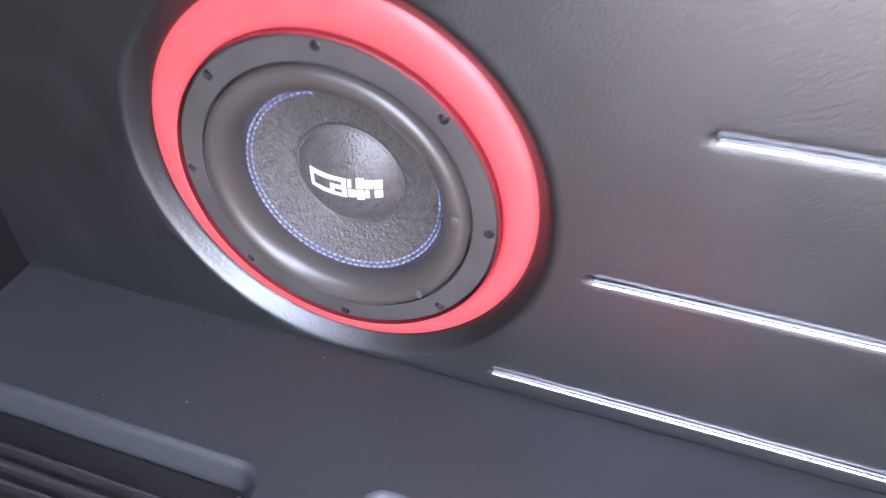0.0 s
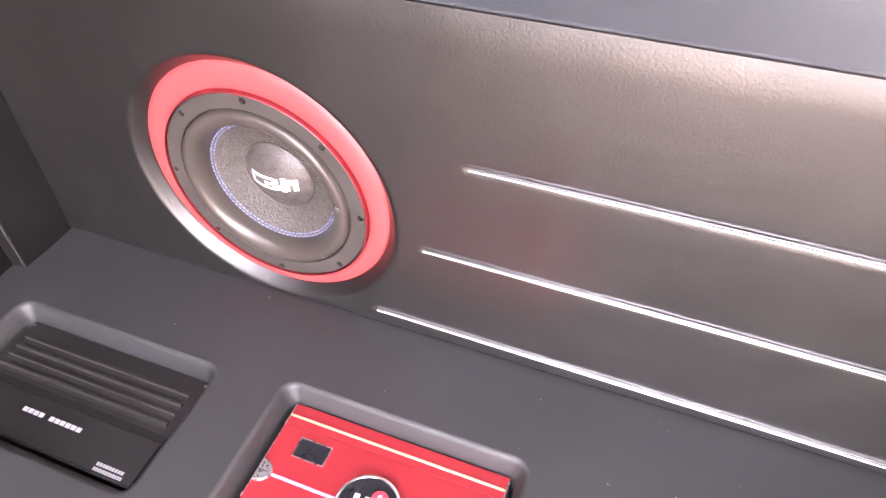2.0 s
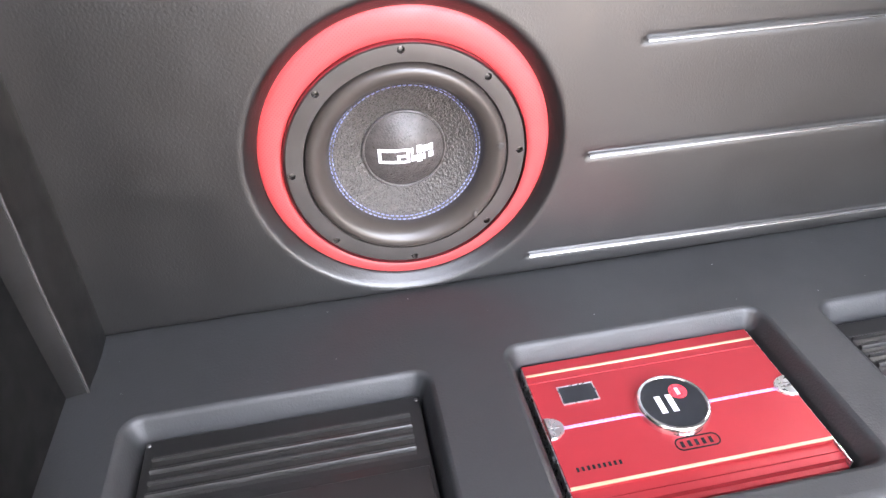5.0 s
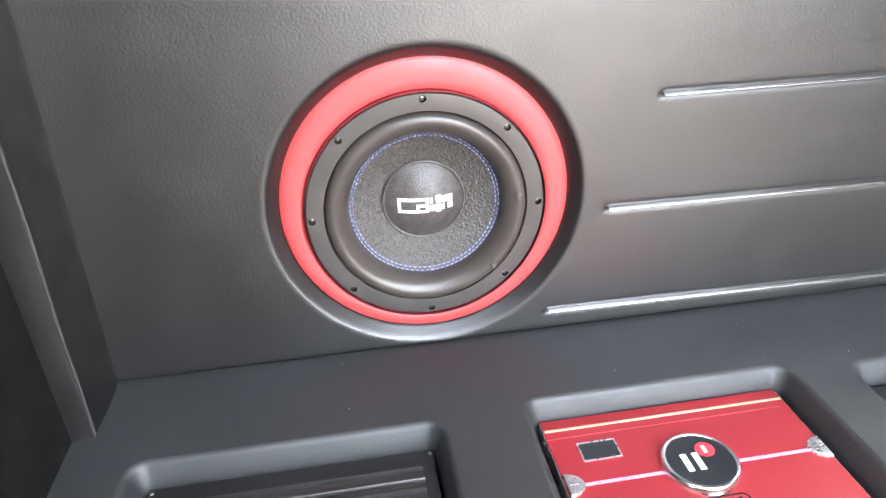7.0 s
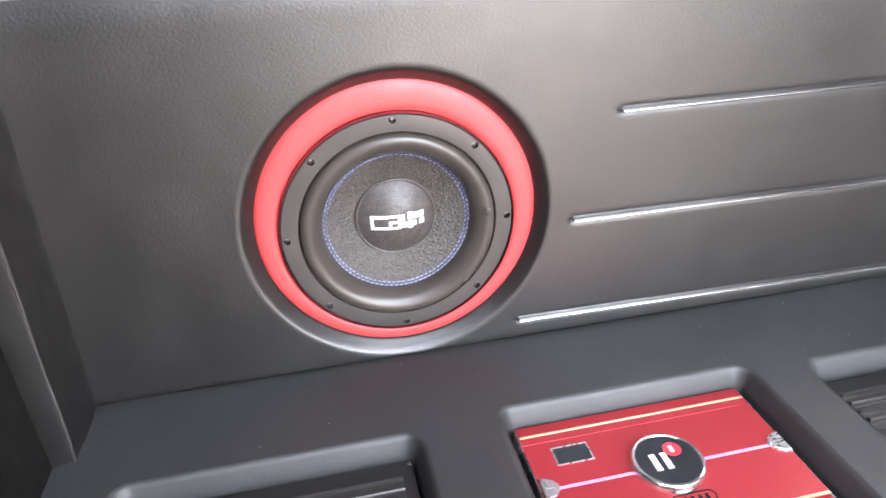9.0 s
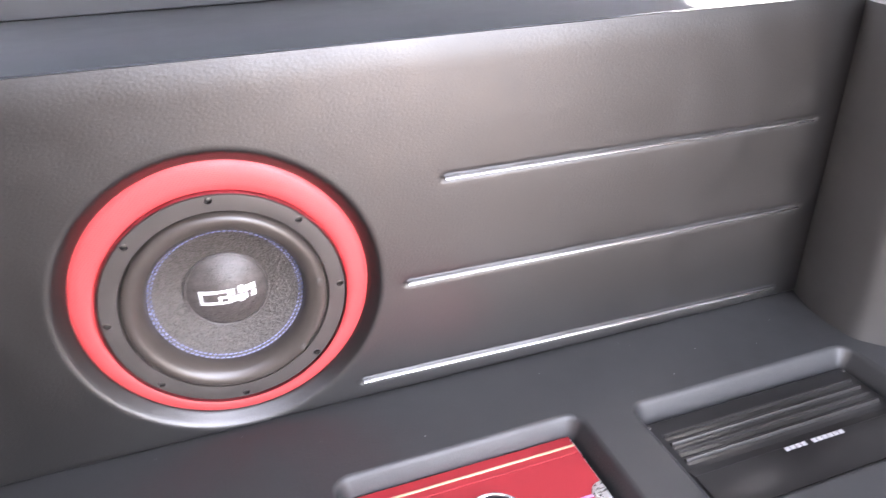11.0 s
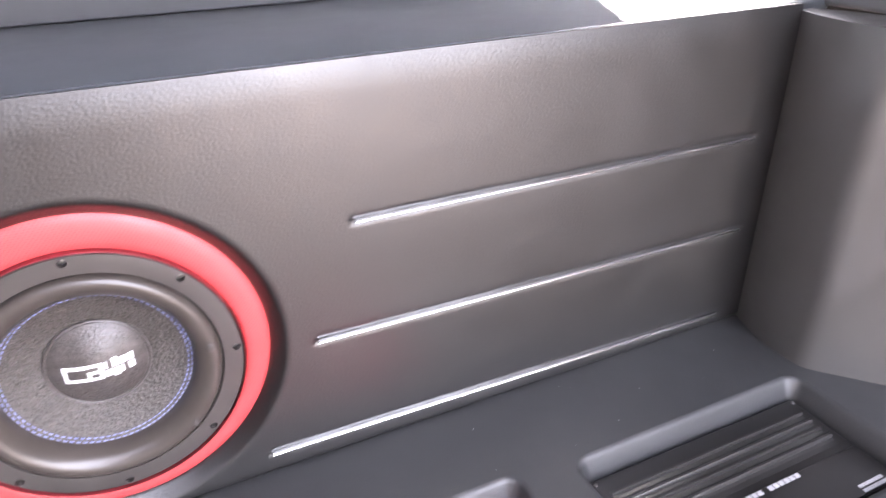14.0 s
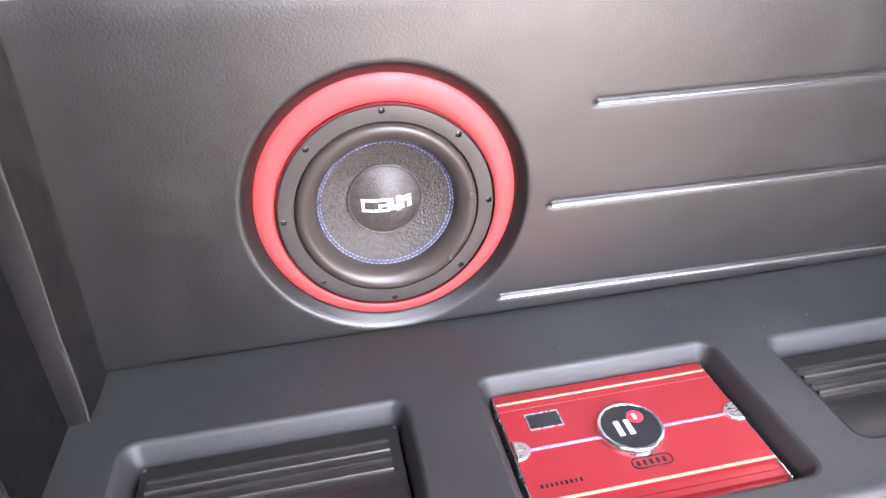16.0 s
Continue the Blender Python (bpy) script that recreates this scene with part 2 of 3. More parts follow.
def sheet(points, keep, edges=()):
    """A triangulated flat sheet through the 2D points; keep(x, y) tells which triangles stay."""
    from mathutils.geometry import delaunay_2d_cdt
    verts, _, faces, *_ = delaunay_2d_cdt([Vector(p) for p in points], list(edges), [], 0, 1e-6)
    return verts, [f for f in faces if keep(sum(verts[i].x for i in f) / 3, sum(verts[i].y for i in f) / 3)]


def empty(name, label, category, group="", at=(0, 0, 0)):
    ob = new(name)
    ob.empty_display_size = 0.05
    ob.location = at
    return tagged(ob, label, category, group)


# ---- the place: sizes ----
X0, X1 = -0.366, 0.824          # ends of the rear panel
TOP = 0.437                     # height of the ledge
FRONT = -0.372                  # front edge of the raised floor
SUB = (0.0, 0.1705)              # middle of the loudspeaker
RIM = (0.001, 0.1785)            # middle of the recess round it
STRIPS = [((0.256, 0.281), (0.779, 0.280)), ((0.205, 0.154), (0.788, 0.150)), ((0.139, 0.026), (0.776, 0.017))]
POCKETS = {"left": (-0.317, -0.018, -0.1385, -0.302), "middle": (0.078, 0.370, -0.1255, -0.332), "right": (0.445, 0.776, -0.138, -0.303)}


# ---- rear panel: vinyl over board, with a bevelled recess and pressed creases ----
def crease(x, z):
    y = 0.0
    for (ax, az), (bx, bz) in STRIPS:
        t = (x - ax) / (bx - ax)
        s = min(1.0, max(0.0, t))
        dx, dz = x - (ax + s * (bx - ax)), z - (az + s * (bz - az))
        d = math.hypot(dx * 0.9, dz)
        y += 0.0023 * math.exp(-(math.hypot(dx * 0.9, dz - 0.0012) / 0.0040) ** 2)
        y += 0.0003 * math.exp(-(d / 0.014) ** 2) * (0.6 + noise.noise((x * 40, z * 60, 3.0)))
    return y


def panel_depth(x, z):
    r = math.hypot(x - RIM[0], z - RIM[1])
    y = crease(x, z) + 0.0007 * noise.noise((x * 7, z * 7, 1.0)) * min(1, max(0, (r - 0.178) / 0.03))
    for wx, wz, wl, wa in ((0.40, 0.345, 0.022, 10), (0.47, 0.322, 0.03, 18), (0.335, 0.345, 0.018, -5), (0.46, 0.215, 0.02, 4)):
        c, s = math.cos(radians(wa)), math.sin(radians(wa))
        u, v = (x - wx) * c + (z - wz) * s, -(x - wx) * s + (z - wz) * c
        y -= 0.0004 * math.exp(-(u / wl) ** 2 - (v / 0.0030) ** 2)
    if z < 0.0045:
        y += 0.006 * ((0.0045 - z) / 0.0045) ** 2
    if z > TOP - 0.030:
        y += 0.0034 * ((z - TOP + 0.030) / 0.030) ** 1.8
    if r < 0.1760:
        for r0, r1, d0, d1 in ((0.1760, 0.1720, 0.0, 0.0008), (0.1720, 0.1690, 0.0008, 0.0032), (0.1690, 0.1585, 0.0032, 0.0145), (0.1585, 0.1, 0.0145, 0.30)):
            if r >= r1:
                return min(0.020, d0 + (d1 - d0) * (r0 - r) / (r0 - r1))
    return y


def panel():
    pts, step = [], 0.0055
    nx, nz = int((X1 - X0) / step), int(TOP / step)
    for i in range(nx + 1):
        for k in range(nz + 1):
            x, z = X0 + (X1 - X0) * i / nx, TOP * k / nz
            if math.hypot(x - RIM[0], z - RIM[1]) < 0.181:
                continue
            if any(ax - 0.012 < x < bx + 0.012 and abs(z - az - (bz - az) * (x - ax) / (bx - ax)) < 0.016 for (ax, az), (bx, bz) in STRIPS):
                continue
            pts.append((x, z))
    pts += [(X0 + (X1 - X0) * i / nx, z) for i in range(nx + 1) for z in (0.0015, 0.003)]
    for (ax, az), (bx, bz) in STRIPS:
        n = int((bx - ax + 0.02) / 0.004)
        for j in range(n + 1):
            x = ax - 0.01 + (bx - ax + 0.02) * j / n
            z = az + (bz - az) * (x - ax) / (bx - ax)
            for o in (0, 0.0018, 0.0036, 0.0054, 0.0075, 0.0105, 0.014):
                for q in ((z + o, z - o) if o else (z,)):
                    if q > 0.0005 and math.hypot(x - RIM[0], q - RIM[1]) > 0.181:
                        pts.append((x, q))
    for r in (0.1569, 0.1577, 0.1585, 0.161, 0.164, 0.1665, 0.1690, 0.1705, 0.1720, 0.1740, 0.1760, 0.1785):
        pts += [(RIM[0] + r * math.sin(2 * math.pi * j / 300), RIM[1] + r * math.cos(2 * math.pi * j / 300)) for j in range(300)]
    verts, faces = sheet(pts, lambda x, z: math.hypot(x - RIM[0], z - RIM[1]) > 0.1568)
    bm = bmesh.new()
    vs = [bm.verts.new((v.x, panel_depth(v.x, v.y), v.y)) for v in verts]
    for f in faces:
        bm.faces.new([vs[i] for i in f])
    for v in [v for v in bm.verts if not v.link_faces]:
        bm.verts.remove(v)
    bmesh.ops.recalc_face_normals(bm, faces=bm.faces)
    if sum(f.normal.y for f in bm.faces) > 0:
        bmesh.ops.reverse_faces(bm, faces=bm.faces)
    # board thickness: the outer border is carried back
    edges = [e for e in bm.edges if e.is_boundary]
    made = bmesh.ops.extrude_edge_only(bm, edges=edges)["geom"]
    for v in made:
        if isinstance(v, bmesh.types.BMVert):
            v.co.y += 0.014
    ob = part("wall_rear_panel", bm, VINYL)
    return tagged(ob, "black grained vinyl panel with pressed creases and a round recess", "panel", kind="structure")


panel()


def trim_strips():
    for (ax, az), (bx, bz) in STRIPS:
        bm = bmesh.new()
        n = 60
        rings = []
        for k in range(n + 1):
            t = k / n
            x, z = ax + (bx - ax) * t, az + (bz - az) * t
            w = 0.0022 * min(1.0, 0.75 + 12 * min(t, 1 - t))
            y = 0.0016 + 0.00012 * noise.noise((x * 14, z * 9, 7.0))
            ring = []
            for a in range(9):
                ang = math.pi * a / 8
                ring.append(bm.verts.new((x, y - 0.0042 * math.sin(ang), z + w * math.cos(ang))))
            rings.append(ring)
        for p, q in zip(rings, rings[1:]):
            for a in range(8):
                bm.faces.new((p[a], p[a + 1], q[a + 1], q[a]))
            bm.faces.new((p[8], p[0], q[0], q[8]))
        bm.faces.new(rings[0])
        bm.faces.new(rings[-1][::-1])
        bmesh.ops.recalc_face_normals(bm, faces=bm.faces)
        tagged(part("trim_strip", bm, CHROME), "thin shiny chrome strip set into a crease of the panel", "trim strip", "chrome strips on the panel")


trim_strips()


# ---- red padded ring round the loudspeaker ----
def red_ring():
    prof = [(0.1589, 0.0200), (0.1585, 0.0152), (0.1568, 0.0135), (0.1535, 0.0120), (0.148, 0.0111), (0.141, 0.0111), (0.137, 0.0117), (0.1345, 0.0132), (0.1335, 0.016), (0.1335, 0.022)]
    cs = []
    for k, _ in enumerate(prof):
        t = min(1.0, max(0.0, (0.1589 - prof[k][0]) / (0.1589 - 0.1345)))
        cs.append((RIM[0] + (SUB[0] - RIM[0]) * t, RIM[1] + (SUB[1] - RIM[1]) * t))
    ring = empty("speaker_ring", "bright red perforated vinyl ring padded round the loudspeaker", "trim ring", at=(RIM[0], 0.012, 0.026))
    bm = lathe(prof, centers=cs, seg=200)
    bmesh.ops.translate(bm, vec=-Vector(ring.location), verts=bm.verts)
    part("padded_cover", bm, RED_VINYL, ring, "padded red perforated vinyl")
    # Band whose dark red stands for shade and reflection beside the frame.
    bm = lathe([(0.1326, 0.0072), (0.1334, 0.0080), (0.1338, 0.0200)], SUB, 160)
    bmesh.ops.translate(bm, vec=-Vector(ring.location), verts=bm.verts)
    part("lip_shade", bm, material("lip_shade_red", (0.20, 0.018, 0.024), 0.45, vary=0.1, vary_scale=30), ring, "dark red inner band, shade and reflected red put in its colour")


red_ring()


# ---- loudspeaker ----
def loudspeaker():
    top = empty("loudspeaker", "black round subwoofer with rubber surround and blue stitched cone", "loudspeaker", at=(SUB[0], 0.0055, SUB[1]))
    rs, twist = 0.1250, 0.6
    holes = [(rs * math.sin(radians(45 * k + twist)), rs * math.cos(radians(45 * k + twist))) for k in range(8)]
    pts = []
    for r, n in ((0.1125, 220), (0.115, 200), (0.118, 170), (0.121, 150), (0.1245, 150), (0.1275, 160), (0.130, 220)):
        for j in range(n):
            p = (r * math.sin(2 * math.pi * j / n), r * math.cos(2 * math.pi * j / n))
            if r in (0.1125, 0.130) or min(math.hypot(p[0] - h[0], p[1] - h[1]) for h in holes) > 0.0052:
                pts.append(p)
    for h in holes:
        pts += [(h[0] + 0.0040 * math.cos(2 * math.pi * j / 20), h[1] + 0.0040 * math.sin(2 * math.pi * j / 20)) for j in range(20)]
    verts, faces = sheet(pts, lambda x, z: 0.1124 < math.hypot(x, z) < 0.1301 and min(math.hypot(x - h[0], z - h[1]) for h in holes) > 0.0037)
    bm = bmesh.new()
    front = 0.0040
    vs = [bm.verts.new((v.x, front - 0.0004 * math.sin(max(0, min(1, (math.hypot(v.x, v.y) - 0.1125) / 0.0175)) * math.pi), v.y)) for v in verts]
    for f in faces:
        bm.faces.new([vs[i] for i in f])
    for v in [v for v in bm.verts if not v.link_faces]:
        bm.verts.remove(v)
    bmesh.ops.recalc_face_normals(bm, faces=bm.faces)
    if sum(f.normal.y for f in bm.faces) > 0:
        bmesh.ops.reverse_faces(bm, faces=bm.faces)
    rims = [e for e in bm.edges if e.is_boundary]
    made = bmesh.ops.extrude_edge_only(bm, edges=rims)["geom"]
    for v in made:
        if isinstance(v, bmesh.types.BMVert):
            r = math.hypot(v.co.x, v.co.z)
            if r > 0.1295:
                v.co.x, v.co.z = v.co.x * 0.1328 / r, v.co.z * 0.1328 / r
                v.co.y += 0.0035
            elif r < 0.1130:
                v.co.x, v.co.z = v.co.x * 0.1112 / r, v.co.z * 0.1112 / r
                v.co.y += 0.004
            else:
                v.co.y += 0.006
    outer = [e for e in bm.edges if e.is_boundary and (e.verts[0].co.x ** 2 + e.verts[0].co.z ** 2) ** 0.5 > 0.131]
    made = bmesh.ops.extrude_edge_only(bm, edges=outer)["geom"]
    for v in made:
        if isinstance(v, bmesh.types.BMVert):
            v.co.y += 0.016
    part("frame", bm, FRAME_PLASTIC, top, "satin black frame with eight screw holes")
    for k, (hx, hz) in enumerate(holes):
        b = lathe([(0.0001, 0.0108), (0.0041, 0.0108), (0.0041, 0.0095)], (hx, hz), 16)
        part("screw_hole", b, FRAME_PLASTIC, top)
        b = lathe([(0.0030, 0.0100), (0.0030, 0.0085), (0.0024, 0.0078), (0.0012, 0.0076), (0.0010, 0.0090), (0.0, 0.0090)], (hx, hz), 14)
        part("screw", b, DARK_STEEL, top, "small dark countersunk screw")
    # half-roll surround
    prof = [(0.1120, 0.0160), (0.1108, 0.0100)]
    for k in range(17):
        a = math.pi * k / 16
        prof.append((0.0978 + 0.0126 * math.cos(a), 0.0075 + 0.0125 * (1 - math.cos(a)) / 2 - (0.0135 + 0.002 * (1 - math.cos(a)) / 2) * math.sin(a)))
    prof += [(0.0850, 0.0212), (0.0842, 0.0230)]
    part("surround", lathe(prof, seg=200), RUBBER, top, "dull black rubber surround with scuffs")
    # cone with rough pressed texture
    prof = []
    for k in range(24):
        t = k / 23
        r = 0.0856 - (0.0856 - 0.0455) * t
        prof.append((r, 0.0210 + 0.018 * t ** 0.85))
    part("cone", lathe(prof, seg=200), CONE_PAPER, top, "rough pressed black cone")
    prof = [(0.0478, 0.0390), (0.0474, 0.0352), (0.0462, 0.0344), (0.0450, 0.0350), (0.0444, 0.0366)]
    part("cone_seam", lathe(prof, seg=140), DOME_PAPER, top)

    def dome(r):
        return 0.0200 + 0.0165 * (r / 0.045) ** 2

    cap_ob = part("dust_cap", lathe([(0.045 * (1 - k / 18), dome(0.045 * (1 - k / 18))) for k in range(19)], seg=140), DOME_PAPER, top, "domed black dust cap")
    # two rows of stitching along the edge of the cone
    bm = bmesh.new()
    for r, n, ph in ((0.0836, 88, 0.0), (0.0804, 88, 0.5)):
        for j in range(n):
            a0, a1 = 2 * math.pi * (j + ph) / n, 2 * math.pi * (j + ph + 0.60) / n
            y = 0.0208 + 0.018 * ((0.0856 - r) / 0.0401) ** 0.85 - 0.0005
            tube([(r * math.sin(a), y + o, r * math.cos(a)) for a, o in ((a0, 0.0006), ((a0 + a1) / 2, -0.0002), (a1, 0.0006))], 0.0007, 5, bm=bm)
    part("stitching", bm, BLUE_THREAD, top, "double row of blue stitches", kind="stuff")

    # printed mark on the dust cap, as plain shapes
    def bar(x0, x1, z0, z1):
        """One printed block that follows the dome."""
        bm = bmesh.new()
        n = max(2, int((x1 - x0) / 0.003))
        rows = []
        for k in range(n + 1):
            x = x0 + (x1 - x0) * k / n
            rows.append([bm.verts.new((x, dome(math.hypot(x, z)) + o, z)) for z, o in ((z0, 0.0004), (z0, -0.0005), (z1, -0.0005), (z1, 0.0004))])
        for a, b in zip(rows, rows[1:]):
            for q in range(3):
                bm.faces.new((a[q], a[q + 1], b[q + 1], b[q]))
        bm.faces.new(rows[0])
        bm.faces.new(rows[-1][::-1])
        bmesh.ops.recalc_face_normals(bm, faces=bm.faces)
        part("printed_block", bm, WHITE_PRINT, cap_ob, "white printed block", smooth=False)

    ox, zt, w = -0.0305, 0.0088, 0.0036
    # a wide open bracket, a block with two slots, then two rows of small blocks
    bar(ox, ox + 0.0205, zt - w, zt)
    bar(ox, ox + 0.0205, -zt, w - zt)
    bar(ox, ox + w, w - zt, zt - w)
    bx = ox + 0.0205
    for za, zb in ((zt - 0.0030, zt), (-0.0016, 0.0016), (-zt, 0.0030 - zt)):
        bar(bx, bx + 0.0140, za, zb)
    bar(bx + 0.0106, bx + 0.0140, 0.0016, zt - 0.0030)
    bar(bx + 0.0106, bx + 0.0140, 0.0030 - zt, -0.0016)
    bar(bx, bx + 0.0034, 0.0030 - zt, -0.0016)
    for j, (up, lo) in enumerate(((0.0072, 0.0072), (0.0092, 0.0092), (0.0074, 0.0072), (0.0074, 0.0072))):
        xa = bx + 0.0155 + 0.0068 * j
        bar(xa, xa + 0.0058 - 0.0030 * (j == 0), 0.0012, 0.0012 + up)
        bar(xa, xa + 0.0058 - 0.0030 * (j == 2), -0.0005 - lo, -0.0005)
    # pale glue spots on the surround
    for gx, gz, gr in ((0.1010, 0.0105, 0.0042), (0.0720, -0.0730, 0.0034)):
        bm = bmesh.new()
        bmesh.ops.create_icosphere(bm, subdivisions=2, radius=1.0)
        for v in bm.verts:
            k = 1 + 0.25 * noise.noise((v.co.x * 1.7 + gx * 90, v.co.z * 1.7, gz * 70))
            v.co = Vector((gx + v.co.x * gr * k, -0.0066 + 0.5 * abs(math.hypot(gx, gz) - 0.0985) + v.co.y * 0.0008, gz + v.co.z * gr * 1.2 * k))
        part("glue_spot", bm, GLUE, top, "pale dried glue spot")
    return top


loudspeaker()


# ---- raised floor with three pockets ----
def raised_floor():
    pts, polys = [], []
    for x0, x1, y1, y0 in POCKETS.values():
        polys.append(rounded(x0 - 0.009, x1 + 0.009, y0 - 0.009, y1 + 0.009, 0.0222, 10))
    lo, hi, step = (X0 - 0.03, FRONT + 0.012), (0.962, 0.012), 0.012
    nx, ny = int((hi[0] - lo[0]) / step), int((hi[1] - lo[1]) / step)
    grown = [rounded(x0 - 0.014, x1 + 0.014, y0 - 0.014, y1 + 0.014, 0.027, 10) for x0, x1, y1, y0 in POCKETS.values()]
    for i in range(nx + 1):
        for k in range(ny + 1):
            p = (lo[0] + (hi[0] - lo[0]) * i / nx, lo[1] + (hi[1] - lo[1]) * k / ny)
            if not any(inside(p, g) for g in grown):
                pts.append(p)
    edges = []
    for poly in polys:
        ring = dense(poly, 0.008)[0]
        edges += [(len(pts) + k, len(pts) + (k + 1) % len(ring)) for k in range(len(ring))]
        pts += ring
    verts, faces = sheet(pts, edges=edges, keep=lambda x, y: not any(inside((x, y), g) for g in polys))
    bm = bmesh.new()
    vs = [bm.verts.new((v.x, v.y, 0.0003 * noise.noise((v.x * 9, v.y * 9, 2.0)))) for v in verts]
    for f in faces:
        bm.faces.new([vs[i] for i in f])
    for v in [v for v in bm.verts if not v.link_faces]:
        bm.verts.remove(v)
    bmesh.ops.recalc_face_normals(bm, faces=bm.faces)
    if sum(f.normal.z for f in bm.faces) < 0:
        bmesh.ops.reverse_faces(bm, faces=bm.faces)
    # rounded walls of the pockets
    for x0, x1, y1, y0 in POCKETS.values():
        rings, counts = [], None
        for inset, z in ((-0.009, 0.0), (-0.0065, -0.0007), (-0.0042, -0.0026), (-0.0025, -0.0056), (0.0010, -0.0140), (0.0036, -0.0200), (0.0050, -0.0260), (0.0050, -0.070)):
            o = rounded(x0 + inset, x1 - inset, y0 + inset, y1 - inset, max(0.004, 0.015 - inset * 0.8), 10)
            o, counts = dense(o, 0.008, counts)
            rings.append([bm.verts.new((x, y, z + 0.0003 * noise.noise((x * 9, y * 9, 2.0)))) for x, y in o])
        for a, b in zip(rings, rings[1:]):
            for i in range(len(a)):
                bm.faces.new((a[i], b[i], b[(i + 1) % len(a)], a[(i + 1) % len(a)]))
        bm.faces.new(rings[-1])
    # front lip, rolled over
    prof = [(FRONT + 0.012, 0.0), (FRONT + 0.006, -0.0010), (FRONT + 0.002, -0.0042), (FRONT, -0.010), (FRONT, -0.13)]
    rows = [[bm.verts.new((lo[0] + (hi[0] - lo[0]) * i / 40, y, z)) for i in range(41)] for y, z in prof]
    for a, b in zip(rows, rows[1:]):
        for i in range(40):
            bm.faces.new((a[i], b[i], b[i + 1], a[i + 1]))
    bmesh.ops.remove_doubles(bm, verts=bm.verts, dist=0.0004)
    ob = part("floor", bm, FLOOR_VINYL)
    tagged(ob, "raised boot floor in black vinyl with three sunken pockets", "floor", kind="structure")


raised_floor()


# ---- amplifiers in the outer pockets ----
def amplifier(x0, x1, y1, y0, top_z, mark_x, mark_y):
    amp = empty("amplifier", "flat black ribbed amplifier sunk in a floor pocket", "amplifier", "amplifiers in the floor", at=((x0 + x1) / 2, (y0 + y1) / 2, -0.068))
    base = Matrix.Translation(-Vector(amp.location))

    def add(name, bm, mat, label="", parent=amp, kind="", smooth=True):
        if parent is amp:
            bmesh.ops.transform(bm, matrix=base, verts=bm.verts)
        return part(name, bm, mat, parent, label, kind, smooth)

    add("body", box((x0, y0, -0.068), (x1, y1, top_z - 0.0032), 0.002), AMP_METAL, "black anodised housing")
    flat = y1 - 0.0915
    add("cover_plate", box((x0 + 0.004, y0 + 0.002, top_z - 0.005), (x1 - 0.004, flat, top_z), 0.0012), AMP_METAL, "smooth glossy black cover plate")
    bm = bmesh.new()
    for x in (x0 + 0.004, x1 - 0.004):
        for y, z in ((flat, top_z - 0.0006), (flat, top_z - 0.006), (flat + 0.0125, top_z - 0.0036), (flat + 0.0125, top_z - 0.006)):
            bm.verts.new((x, y, z))
    bmesh.ops.convex_hull(bm, input=bm.verts[:])
    add("sloped_edge", bm, AMP_METAL, "sloped black edge above the cover plate", smooth=False)
    # sharp knurled ribs take turns with broad smooth ones
    knurled = [(0.0066, -0.0055), (0.0064, -0.0034), (0.0012, -0.0028), (0.0008, 0.0008), (0.0, 0.0015), (-0.0010, 0.0010), (-0.0014, -0.0028), (-0.0066, -0.0034), (-0.0068, -0.0055)]
    broad = [(0.0066, -0.0055), (0.0064, -0.0034), (0.0030, -0.0029), (0.0024, 0.0), (0.0011, 0.0014), (-0.0009, 0.0014), (-0.0021, 0.0002), (-0.0026, -0.0029), (-0.0066, -0.0034), (-0.0068, -0.0055)]
    for k in range(4):
        y = y1 - 0.0265 - 0.0137 * k
        bm = bmesh.new()
        n = 150
        xa, xb = x0 + 0.010, x1 - 0.013
        prof = broad if k % 2 else knurled
        rings = []
        for i in range(n + 1):
            ring = []
            for p, (py, pz) in enumerate(prof):
                crest = not k % 2 and 2 < p < 6
                trough = p in (1, 2, len(prof) - 3, len(prof) - 2)
                ring.append(bm.verts.new((xa + (xb - xa) * i / n, y + py, top_z + pz + (0.0006 if i % 2 and crest else 0.0004 if i % 2 and trough else 0))))
            rings.append(ring)
        for a, b in zip(rings, rings[1:]):
            for i in range(len(prof) - 1):
                bm.faces.new((a[i], b[i], b[i + 1], a[i + 1]))
        bm.faces.new(rings[0])
        bm.faces.new(rings[-1][::-1])
        bmesh.ops.recalc_face_normals(bm, faces=bm.faces)
        add("rib", bm, RIB_METAL, "broad smooth black cooling rib" if k % 2 else "knurled black cooling rib")
    for sx in (x0 + 0.0035, x1 - 0.0035):
        for sy in (y1 - 0.006, y0 + 0.006):
            bm = prism([(sx + 0.0024 * math.cos(2 * math.pi * j / 12), sy + 0.0024 * math.sin(2 * math.pi * j / 12)) for j in range(12)], top_z - 0.006, top_z - 0.0022, bevel=0.0006)
            add("bolt", bm, DARK_STEEL, "small steel bolt")
    # printed marks, as plain blocks
    bm = bmesh.new()
    tx, ty = mark_x, mark_y
    for j in range(11):
        if j != 4:
            a = tx + j * 0.0080
            box((a, ty, top_z - 0.0005), (a + 0.0066, ty + 0.0056, top_z + 0.0003), bm=bm)
    add("printed_mark", bm, SILVER_PRINT, "silver printed mark of plain blocks", kind="stuff", smooth=False)
    bm = bmesh.new()
    for row in range(2):
        for j in range(9 + 3 * row):
            a = x1 - 0.056 + j * (0.0042 if row == 0 else 0.0033)
            box((a, y0 + 0.010 - 0.0062 * row, top_z - 0.0005), (a + (0.0034 if row == 0 else 0.0026), y0 + 0.0140 - 0.0062 * row, top_z + 0.0003), bm=bm)
    add("printed_lines", bm, SILVER_PRINT, "two short lines of silver print", kind="stuff", smooth=False)
    return amp


